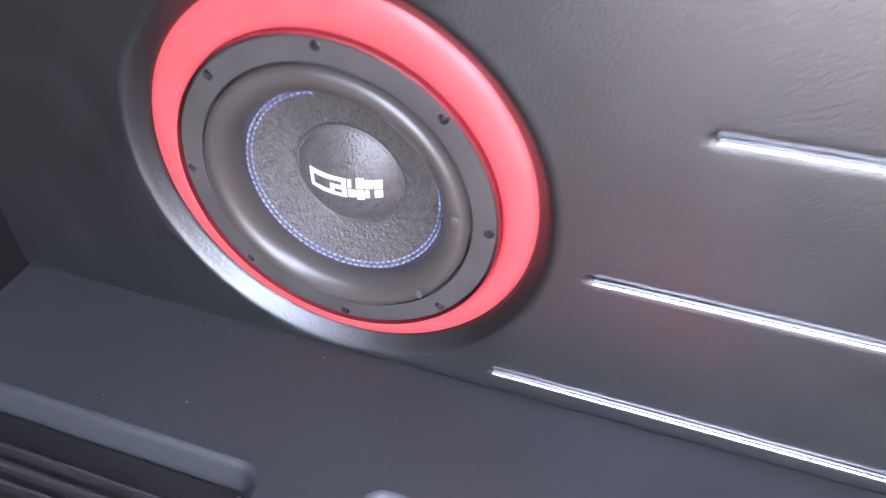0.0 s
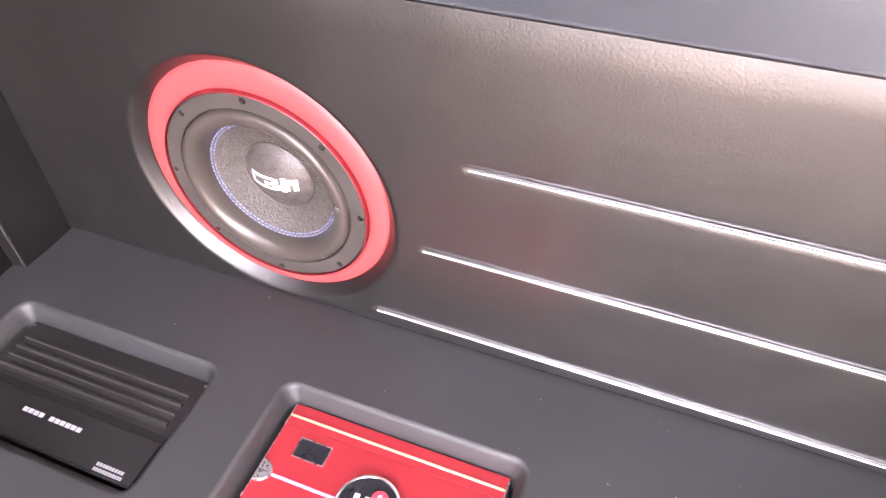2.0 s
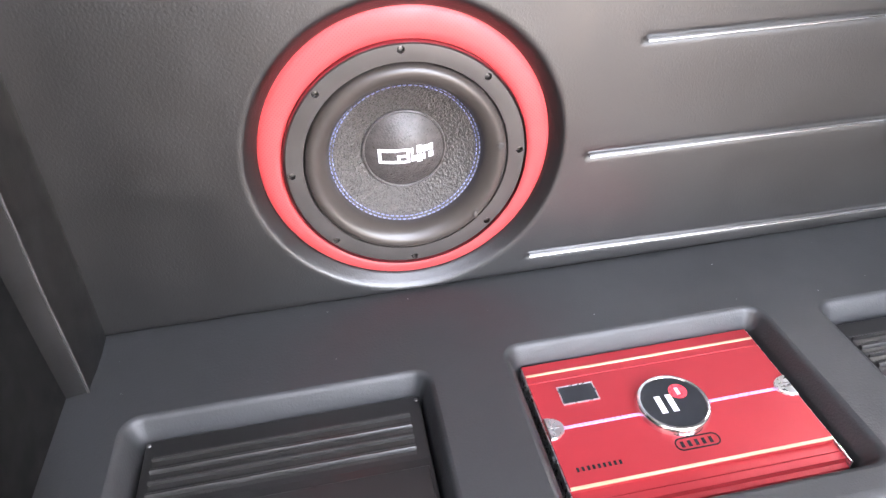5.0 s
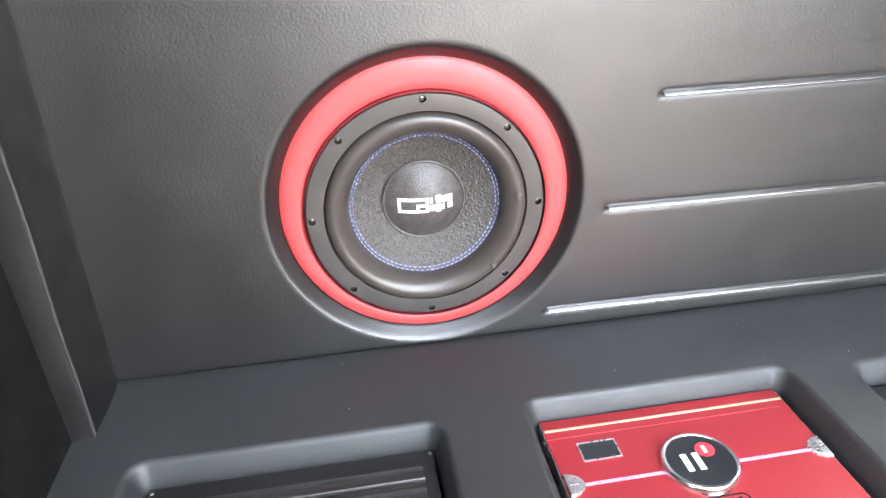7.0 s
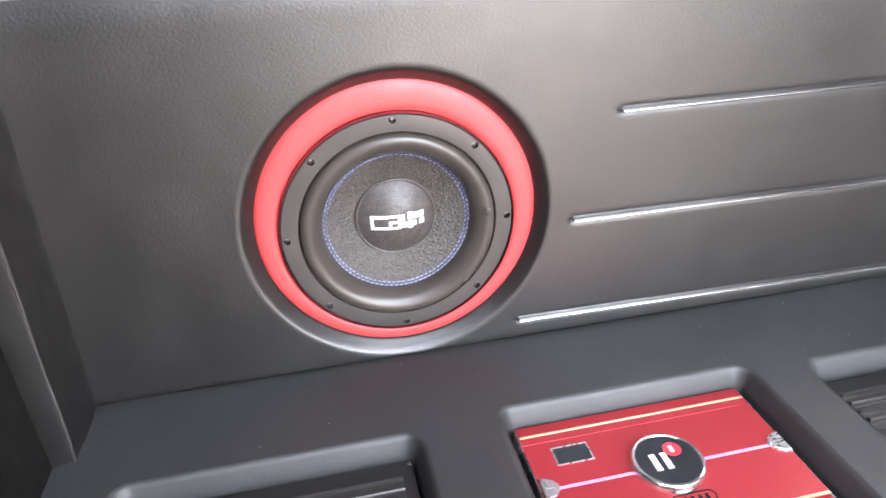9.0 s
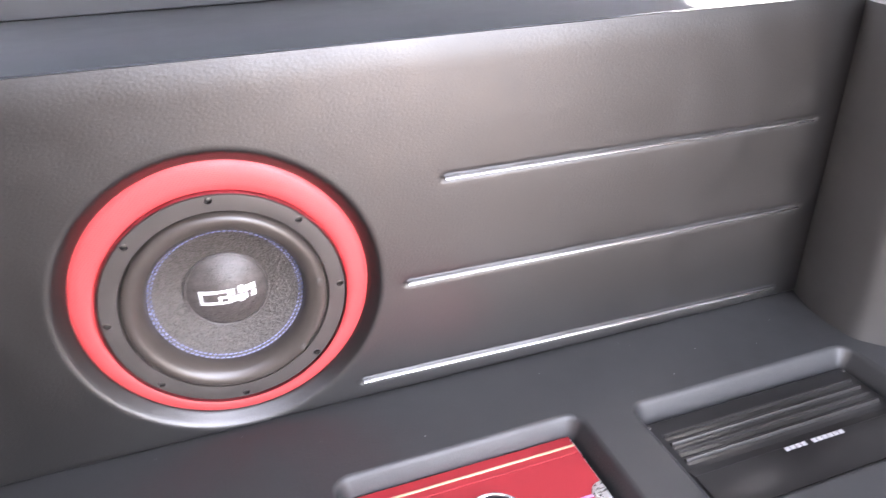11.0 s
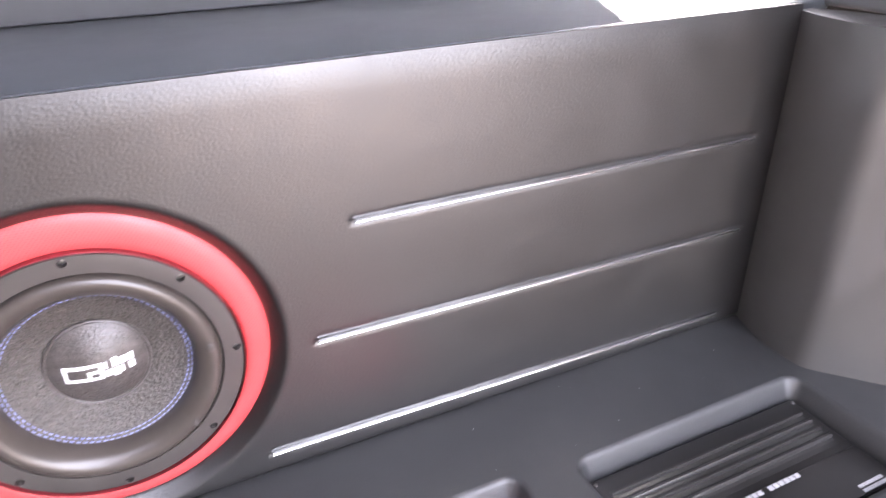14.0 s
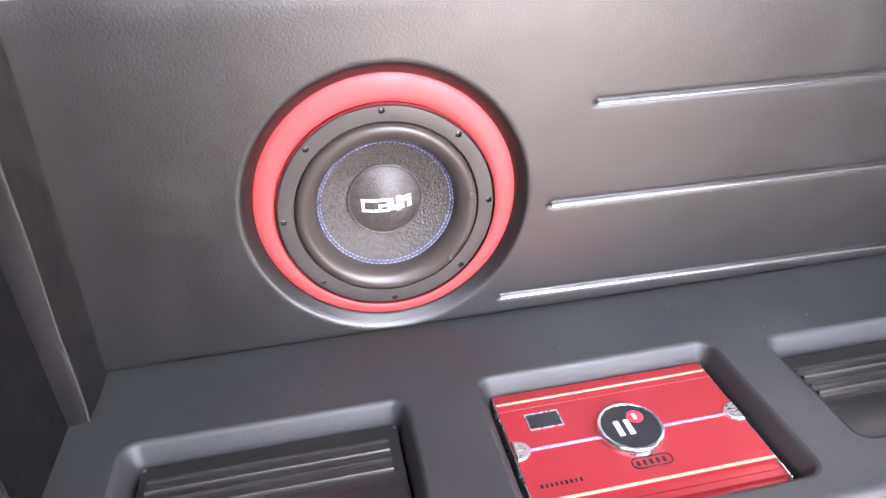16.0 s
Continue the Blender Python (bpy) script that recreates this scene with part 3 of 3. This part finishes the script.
amplifier(-0.306, -0.026, -0.1440, -0.293, -0.022, -0.2145, -0.2580)
amplifier(0.455, 0.768, -0.1475, -0.296, -0.022, 0.582, -0.2460)


# ---- red power capacitor in the middle pocket ----
def capacitor():
    x0, x1, y1, y0, z = 0.091, 0.357, -0.1315, -0.319, -0.022
    cap = empty("power_capacitor", "bright red metal power capacitor with round black badge in pocket", "capacitor", at=((x0 + x1) / 2, (y0 + y1) / 2, -0.068))
    base = Matrix.Translation(-Vector(cap.location))

    def add(name, bm, mat, label="", parent=cap, kind="", smooth=True):
        bmesh.ops.transform(bm, matrix=base, verts=bm.verts)
        return part(name, bm, mat, parent, label, kind, smooth)

    # extruded housing with stepped rails along both long sides
    prof = [(y1, -0.068), (y1, z - 0.0020), (y1 - 0.0010, z - 0.0006), (y1 - 0.0130, z - 0.0002), (y1 - 0.0150, z), (y1 - 0.0275, z), (y1 - 0.0280, z - 0.0010), (y1 - 0.0286, z - 0.0010), (y1 - 0.0291, z),
            (y0 + 0.0290, z), (y0 + 0.0272, z - 0.0010), (y0 + 0.0265, z - 0.0042), (y0 + 0.0165, z - 0.0046), (y0 + 0.0160, z - 0.0056), (y0 + 0.0154, z - 0.0046), (y0 + 0.0080, z - 0.0050), (y0 + 0.0060, z - 0.0085), (y0 + 0.001, z - 0.0090), (y0, z - 0.0105), (y0, -0.068)]
    bm = bmesh.new()
    rings = [[bm.verts.new((x, py, pz)) for py, pz in prof] for x in (x0, x1)]
    for i in range(len(prof)):
        j = (i + 1) % len(prof)
        bm.faces.new((rings[0][i], rings[0][j], rings[1][j], rings[1][i]))
    bm.faces.new(rings[0])
    bm.faces.new(rings[1][::-1])
    bmesh.ops.recalc_face_normals(bm, faces=bm.faces)
    add("housing", bm, RED_METAL, "red anodised extruded housing", smooth=False)
    for x in (x0 - 0.0016, x1):
        add("end_plate", box((x, y0 + 0.001, -0.066), (x + 0.0016, y1 - 0.001, z - 0.0012), 0.0004, 1), BRUSHED, "thin bright metal end plate")
    for ya, yb, zz in ((y1 - 0.0182, y1 - 0.0150, z), (y0 + 0.0300, y0 + 0.0266, z)):
        add("gold_line", box((x0 + 0.0004, min(ya, yb), zz - 0.001), (x1 - 0.0004, max(ya, yb), zz + 0.0009), 0.0004, 1), GOLD, "thin gold edge line")
    add("stripe", box((x0 + 0.012, -0.2243, z - 0.0005), (x1 - 0.012, -0.2205, z + 0.0005), 0.0003, 1), LILAC, "pale lilac stripe")
    # display window
    fr = bmesh.new()
    a, b, c, d = 0.118, 0.158, -0.195, -0.170
    for lo, hi in (((a, c, z - 0.0005), (b, c + 0.0013, z + 0.0009)), ((a, d - 0.0013, z - 0.0005), (b, d, z + 0.0009)), ((a, c + 0.0013, z - 0.0005), (a + 0.0013, d - 0.0013, z + 0.0009)), ((b - 0.0013, c + 0.0013, z - 0.0005), (b, d - 0.0013, z + 0.0009))):
        box(lo, hi, bm=fr)
    win = add("display", box((a + 0.0013, c + 0.0013, z - 0.0006), (b - 0.0013, d - 0.0013, z + 0.0003)), BLACK_GLOSS, "dark blank display window", smooth=False)
    add("display_frame", fr, BRUSHED, "thin silver frame", parent=cap, smooth=False)

    # round badge
    def disc(cx, cy, r, prof, n=72):
        bm = bmesh.new()
        rings = []
        for f, h in prof:
            rings.append([bm.verts.new((cx + r * f * math.cos(2 * math.pi * j / n), cy + r * f * math.sin(2 * math.pi * j / n), h)) for j in range(n)])
        for p, q in zip(rings, rings[1:]):
            for j in range(n):
                bm.faces.new((p[j], p[(j + 1) % n], q[(j + 1) % n], q[j]))
        bm.faces.new(rings[-1])
        bmesh.ops.recalc_face_normals(bm, faces=bm.faces)
        return bm

    bx, by, br = 0.2255, -0.2205, 0.0375
    badge = add("badge", disc(bx, by, br, [(1.03, z - 0.001), (1.02, z + 0.0010), (0.985, z + 0.0058), (0.955, z + 0.0076), (0.93, z + 0.0082), (0.88, z + 0.0082), (0.865, z + 0.0074), (0.855, z + 0.0070)]), CHROME, "raised round badge with a chrome rim")
    add("badge_face", disc(bx, by, br * 0.86, [(1, z + 0.0066), (1, z + 0.0076)]), BLACK_GLOSS, "black badge face", smooth=False)
    bm = bmesh.new()
    for lo, hi in (((-0.0175, -0.0125), (-0.0115, 0.0095)), ((-0.0055, -0.0125), (0.0005, 0.0095))):
        box((bx + lo[0], by + lo[1], z + 0.0074), (bx + hi[0], by + hi[1], z + 0.0080), bm=bm)
    add("badge_blocks", bm, WHITE_PRINT, "white blocks on the badge", smooth=False)
    add("badge_dot", disc(bx + 0.0100, by + 0.0115, 0.0095, [(1, z + 0.0074), (1, z + 0.0081)], 40), BADGE_RED, "small red dot on the badge", smooth=False)
    bm = bmesh.new()
    for lo, hi in (((-0.0020, -0.0045), (0.0016, 0.0045)),):
        box((bx + 0.0095 + lo[0], by + 0.0115 + lo[1], z + 0.0078), (bx + 0.0095 + hi[0], by + 0.0115 + hi[1], z + 0.0084), bm=bm)
    add("dot_mark", bm, WHITE_PRINT, "tiny white blocks", smooth=False)
    # half-round clips at the ends of the stripe, slotted
    for cx, s in ((x0 + 0.0005, 1), (x1 - 0.0005, -1)):
        outline = [(cx + s * 0.0175 * math.cos(a), -0.2222 + 0.0135 * math.sin(a)) for a in [math.pi * (j / 20 - 0.5) for j in range(21)]]
        add("clip", prism(outline, z - 0.004, z + 0.0034, bevel=0.0010), BRUSHED, "half-round brushed silver clip")
        bm = bmesh.new()
        for q in ((-0.0020, 0.0025) if s < 0 else (0.0,)):
            box((cx + (0.001 if s > 0 else -0.013), -0.2222 + q - 0.0005, z + 0.0030), (cx + (0.013 if s > 0 else -0.001), -0.2222 + q + 0.0005, z + 0.0037), bm=bm)
        add("clip_grooves", bm, DARK_STEEL, "dark grooves", smooth=False)
    # oval mark and printed line
    o, w = rounded(0.206, 0.252, -0.274, -0.259, 0.0070, 6), rounded(0.2073, 0.2507, -0.2727, -0.2603, 0.0058, 6)
    bm = bmesh.new()
    r0, r1 = [bm.verts.new((x, y, z + 0.0006)) for x, y in o], [bm.verts.new((x, y, z + 0.0006)) for x, y in w]
    r2, r3 = [bm.verts.new((x, y, z - 0.0004)) for x, y in o], [bm.verts.new((x, y, z - 0.0004)) for x, y in w]
    for i in range(len(o)):
        j = (i + 1) % len(o)
        bm.faces.new((r0[i], r0[j], r1[j], r1[i]))
        bm.faces.new((r0[i], r2[i], r2[j], r0[j]))
        bm.faces.new((r1[i], r1[j], r3[j], r3[i]))
    bmesh.ops.recalc_face_normals(bm, faces=bm.faces)
    add("oval_mark", bm, BLACK_GLOSS, "small dark oval outline", smooth=False)
    bm = bmesh.new()
    for j in range(5):
        a = 0.2115 + j * 0.0073
        box((a, -0.2702, z - 0.0004), (a + 0.0034, -0.2634, z + 0.0005), bm=bm)
    add("oval_blocks", bm, BLACK_GLOSS, kind="stuff", smooth=False)
    bm = bmesh.new()
    for j in range(9):
        a = 0.104 + j * 0.0053
        box((a, -0.2745, z - 0.0004), (a + 0.0024, -0.2698, z + 0.0004), bm=bm)
    add("printed_line", bm, BLACK_GLOSS, "short line of dark print", kind="stuff", smooth=False)
    for x in (x0 - 0.004, x1 + 0.0004):
        for y in (-0.158, -0.252, -0.300):
            add("bolt", box((x, y - 0.0028, z - 0.0085), (x + 0.0036, y + 0.0028, z - 0.0035), 0.0012, 2), BRUSHED, "small bright bolt")


capacitor()


# ---- ledge, seat and car shell ----
def structure(name, bm, mat, label, category):
    return tagged(part(name, bm, mat), label, category, kind="structure")


structure("ledge", box((X0 - 0.1, 0.0070, TOP - 0.020), (X1 + 0.05, 0.380, TOP + 0.0015), 0.004), LEDGE_VINYL, "dark vinyl-covered ledge above the rear panel", "ledge")
structure("wall_board", box((X0 - 0.1, 0.045, -0.10), (X1 + 0.05, 0.060, TOP - 0.021)), CAR_PLASTIC, "plain dark board behind the panel", "board")


def pad(name, x_in, x_out, y_edge, top, label, rnd, mat):
    """Padded side piece: flat towards the boot, with a rounded front edge."""
    s = 1 if x_out > x_in else -1
    prof = [(x_in + s * 0.020, 0.020), (x_in + s * 0.004, 0.010), (x_in, 0.0)]
    prof += [(x_in - s * 0.012 * math.sin(math.pi * k / 10) * (1 if s > 0 else 0.2) - s * (0.016 if s > 0 else -0.002) * k / 10, y_edge * k / 10) for k in range(1, 9)]
    ex = prof[-1][0]
    ey = y_edge + rnd
    if s > 0:    # the wall turns outwards here, towards the car's side
        px, py = ex, prof[-1][1]
        for k in range(1, 11):
            a = radians(42) * k / 10
            px, py = px + 0.0030 * math.sin(a), py - 0.0030 * math.cos(a)
            prof.append((px, py))
        for k in range(1, 7):
            f = k / 6 * (x_out - px)
            prof.append((px + f, py - f * 1.11))
    else:
        for k in range(1, 10):
            a = math.pi / 2 * k / 9
            prof.append((ex + s * rnd * (1 - math.cos(a)), ey - rnd * math.sin(a)))
        prof += [(x_out, y_edge - 0.004), (x_out + s * 0.012, y_edge)]
    bm = bmesh.new()
    n = 24
    rows = []
    for k in range(n + 1):
        z = -0.02 + (top + 0.02) * k / n
        lean = 0.0 if s > 0 else 0.037 * z
        rows.append([bm.verts.new((x + lean + 0.0012 * noise.noise((y * 8, z * 6, 4.0 + s)), y, z)) for x, y in prof])
    for a, b in zip(rows, rows[1:]):
        for i in range(len(prof) - 1):
            bm.faces.new((a[i], a[i + 1], b[i + 1], b[i]))
    bm.faces.new(rows[-1])
    bmesh.ops.recalc_face_normals(bm, faces=bm.faces)
    return structure(name, bm, mat, label, "side panel")


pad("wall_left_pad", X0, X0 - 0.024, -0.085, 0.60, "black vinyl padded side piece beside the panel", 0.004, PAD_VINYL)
pad("wall_right_pad", X1 - 0.003, X1 + 0.118, -0.141, 0.4296, "black vinyl padded side piece that bends outwards, glare put in its colour", 0.022, LIT_SIDE_VINYL)
# Stitched seam; its paler colour also holds the edge's highlight.
bm = tube([(X0 + 0.001 + 0.0215 * k / 20 + 0.0006 * math.sin(k), -0.0870 - 0.003 * math.sin(math.pi * k / 20), 0.002 + 0.58 * k / 20) for k in range(21)], 0.0016, 8)
structure("trim_seam", bm, material("piping", (0.034, 0.032, 0.031), 0.55, vary=0.2, vary_scale=60), "thin piped seam along the side piece, paled for the edge highlight", "seam")

# Wall in shade-darkened felt, run on past its seen part to block light.
structure("wall_left", box((-0.52, -0.82, -0.14), (X0 - 0.022, 0.0, 0.62), 0.012), SHADED_FELT, "side wall of the boot, coloured dark to dim its side", "wall")
# Mostly unseen wall, added to keep the sun off the floor.
structure("wall_right", box((0.955, -0.56, -0.14), (0.99, 0.35, 0.428), 0.012), DIMMED_LINING, "side wall of the boot, coloured dark to dim its side", "wall")
structure("sill_right", box((0.864, -0.56, 0.430), (0.99, 0.60, 0.488), 0.008), CAR_PLASTIC, "dark plastic car trim above the side wall", "trim")
# Unseen rear pillar, added to stop sun that would reach the floor.
structure("pillar_right_rear", box((0.880, -0.56, 0.490), (0.99, 0.018, 1.0), 0.01), DIMMED_LINING, "dark car pillar, added to bound the window light", "pillar")
# Wedge added at the sun's slope, so the sill top stays unlit.
bm = bmesh.new()
for y in (0.022, 0.211):
    for x, z in ((0.875, 0.4885), (0.989, 0.4885), (0.989, 0.6075)):
        bm.verts.new((x, y, z))
bmesh.ops.convex_hull(bm, input=bm.verts[:])
structure("trim_window_right", bm, CAR_PLASTIC, "dark sloping wedge below the side window, added to keep sun off the sill", "trim")
# Front pillar added to end the sun patch.
structure("pillar_right_front", box((0.880, 0.215, 0.490), (0.99, 0.60, 1.0), 0.01), CAR_PLASTIC, "dark car pillar, added to bound the window light", "pillar")
# Unseen window head, slanted to cut the sun patch on the ledge.
bm = bmesh.new()
for x in (0.90, 0.99):
    bm.faces.new([bm.verts.new(p) for p in ((x, 0.019, 0.872), (x, 0.224, 0.768), (x, 0.224, 1.0), (x, 0.019, 1.0))])
bmesh.ops.bridge_loops(bm, edges=bm.edges[:])
bmesh.ops.recalc_face_normals(bm, faces=bm.faces)
structure("window_head_right", bm, CAR_PLASTIC, "unseen slanted trim above the side window, added to shape the sun patch", "trim")
structure("wall_left_front", box((-0.52, 0.002, -0.14), (X0 - 0.022, 0.60, 0.455), 0.006), CAR_PLASTIC, "dark car trim below the side window", "wall")
# Unseen upper wall, lengthened to take light from the left.
structure("wall_left_upper", box((-0.52, -0.82, 0.622), (X0 - 0.04, 0.0, 1.0)), CAR_PLASTIC, "unseen dark upper side wall, run long to shade the left", "wall")
structure("window_head_left", box((-0.52, 0.002, 0.88), (X0 - 0.04, 0.60, 1.0)), CAR_PLASTIC, "dark trim above the side window", "trim")
# Unseen pillar added to bound the left window's light.
structure("pillar_left", box((-0.52, 0.38, 0.457), (X0 - 0.04, 0.60, 0.878)), CAR_PLASTIC, "dark car pillar, added to bound the window light", "pillar")
# Unseen tailgate, added and angled to limit sky light on the floor.
bm = bmesh.new()
for y, z in ((-0.43, 1.03), (-0.43, 1.06), (-1.12, 1.70), (-1.12, 1.67)):
    for x in (-0.50, 0.97):
        bm.verts.new((x, y, z))
bmesh.ops.convex_hull(bm, input=bm.verts[:])
structure("wall_tailgate", bm, CAR_PLASTIC, "unseen raised tailgate in plain dark trim, added to hold off the sky", "tailgate")
# Invented wall out of view; sets how much light comes from the left.
structure("wall_added", box((-1.62, -6.0, -0.72), (-1.50, -0.2, 2.4), 0.01), material("added_wall_grey", (0.12, 0.115, 0.108), 0.8, vary=0.3, vary_scale=3, grain=0.002, grain_scale=40), "unseen plain grey wall, added to shape light from the left", "wall")
# Invented wall out of view; cuts and warms light from behind.
structure("wall_added_rear", box((-1.49, -2.42, -0.72), (0.10, -2.30, 2.4), 0.01), material("added_wall_brown", (0.085, 0.072, 0.062), 0.8, vary=0.3, vary_scale=3, grain=0.002, grain_scale=40), "unseen plain brownish wall, added to shape light from behind", "wall")
# Invented wall out of view; its shadow covers the nearby ground.
structure("wall_added_right", box((1.80, -2.70, -0.72), (2.00, -0.50, 3.4), 0.01), material("added_wall_render", (0.20, 0.185, 0.17), 0.85, vary=0.25, vary_scale=3, grain=0.002, grain_scale=40), "unseen plain rendered wall, added to shade the ground behind the car", "wall")
# Roof out of view, added to shut out overhead light.
structure("ceiling", box((-0.56, -0.42, 1.0), (1.03, 1.0, 1.03)), HEADLINER, "unseen grey car roof lining, added to shut out sun and sky", "ceiling")
structure("wall_front", box((-0.52, 0.60, -0.1), (0.99, 0.64, 1.0)), CAR_PLASTIC, "plain dark closing wall", "wall")
structure("floor_sill", box((-0.52, -0.52, -0.16), (0.99, FRONT - 0.001, -0.10), 0.01), SHADED_FELT, "loading sill in the shade-darkened felt", "sill")
structure("wall_bumper", box((-0.52, -0.56, -0.62), (0.99, -0.521, -0.11), 0.015), CAR_PLASTIC, "dark rear bumper face", "bumper")
bm = bmesh.new()
bmesh.ops.create_grid(bm, x_segments=8, y_segments=8, size=400)
bmesh.ops.translate(bm, vec=(0, 0, -0.72), verts=bm.verts)
structure("ground", bm, CONCRETE, "worn brownish paved ground behind the car", "ground")


def rear_seat():
    seat = empty("rear_seat", "dark leather rear seat back with stitched seams above the ledge", "car seat", at=(0.2, 0.36, TOP + 0.002))
    seams = (-0.50, -0.14, 0.123, 0.385, 0.50, 0.76, 0.90)
    base = Matrix.Translation(-Vector(seat.location))

    def add(name, bm, mat, label=""):
        bmesh.ops.transform(bm, matrix=base, verts=bm.verts)
        return part(name, bm, mat, seat, label)

    add("base_board", box((-0.46, 0.346, TOP + 0.002), (0.88, 0.372, 0.496), 0.003), material("seat_board", (0.048, 0.050, 0.054), 0.5, vary=0.12, vary_scale=10, grain=0.0002, grain_scale=700), "dark lower board of the seat back")
    for a, b in zip(seams, seams[1:]):
        bm = bmesh.new()
        n, m = 14, 10
        rows = []
        for k in range(m + 1):
            t = k / m
            row = []
            for i in range(n + 1):
                u = i / n
                bulge = 0.016 * (1 - (2 * u - 1) ** 6) * min(1, 6 * t) ** 0.5
                row.append(bm.verts.new((a + (b - a) * u, 0.352 + 0.10 * t - bulge, 0.498 + 0.40 * t)))
            rows.append(row)
        for p, q in zip(rows, rows[1:]):
            for i in range(n):
                bm.faces.new((p[i], p[i + 1], q[i + 1], q[i]))
        made = bmesh.ops.extrude_face_region(bm, geom=bm.faces[:])["geom"]
        bmesh.ops.translate(bm, vec=(0, 0.03, 0), verts=[v for v in made if isinstance(v, bmesh.types.BMVert)])
        bmesh.ops.recalc_face_normals(bm, faces=bm.faces)
        add("cushion", bm, SEAT_LEATHER, "padded dark leather section")
    add("piping", tube([(-0.46 + 1.34 * k / 30, 0.341, 0.4965 + 0.0005 * math.sin(k)) for k in range(31)], 0.0017, 8), material("pale_piping", (0.30, 0.30, 0.30), 0.35, vary=0.1, vary_scale=60), "pale piping along the lower edge")


rear_seat()


# ---- clear cup by the side wall ----
def clear_cup():
    prof_out = [(0.0245, 0.0005), (0.0262, 0.003), (0.0300, 0.10), (0.0338, 0.198), (0.0350, 0.2020), (0.0352, 0.2045), (0.0342, 0.2062)]
    prof_in = [(0.0330, 0.2040), (0.0326, 0.198), (0.0290, 0.10), (0.0252, 0.005), (0.0, 0.005)]
    bm = lathe([(0.0, 0.0005)] + prof_out + prof_in, seg=64)
    bmesh.ops.transform(bm, matrix=pose(0, 0, 0, 90, 0, 0), verts=bm.verts)
    zs = [v.co.z for v in bm.verts]
    if min(zs) < -0.01:
        bmesh.ops.scale(bm, vec=(1, 1, -1), verts=bm.verts)
    bmesh.ops.recalc_face_normals(bm, faces=bm.faces)
    ob = part("plastic_cup", bm, CLEAR)
    ob.location = (-0.3550, -0.338, 0.0006)
    tagged(ob, "clear empty plastic cup standing beside the dark side wall", "cup")


clear_cup()


# ---- lint on the floor ----
def lint():
    rng = random.Random(5)
    bm = bmesh.new()
    for _ in range(18):
        x, y = rng.uniform(X0 + 0.02, X1 - 0.03), rng.uniform(-0.12, -0.01)
        r, a = rng.uniform(0.0002, 0.0006), rng.uniform(0, 6.28)
        p = [bm.verts.new((x + r * k * math.cos(a + b), y + r * k * math.sin(a + b), 0.0006 + h)) for b, k, h in ((0, 1.6, 0), (2.1, 0.8, 0.0003), (3.3, 1.3, 0.0), (4.9, 0.7, 0.0006))]
        bm.faces.new(p[:3])
        bm.faces.new((p[0], p[2], p[3]))
    tagged(part("lint", bm, WHITE_PRINT, smooth=False), "tiny pale flecks of lint on the vinyl floor", "lint", kind="stuff")


lint()
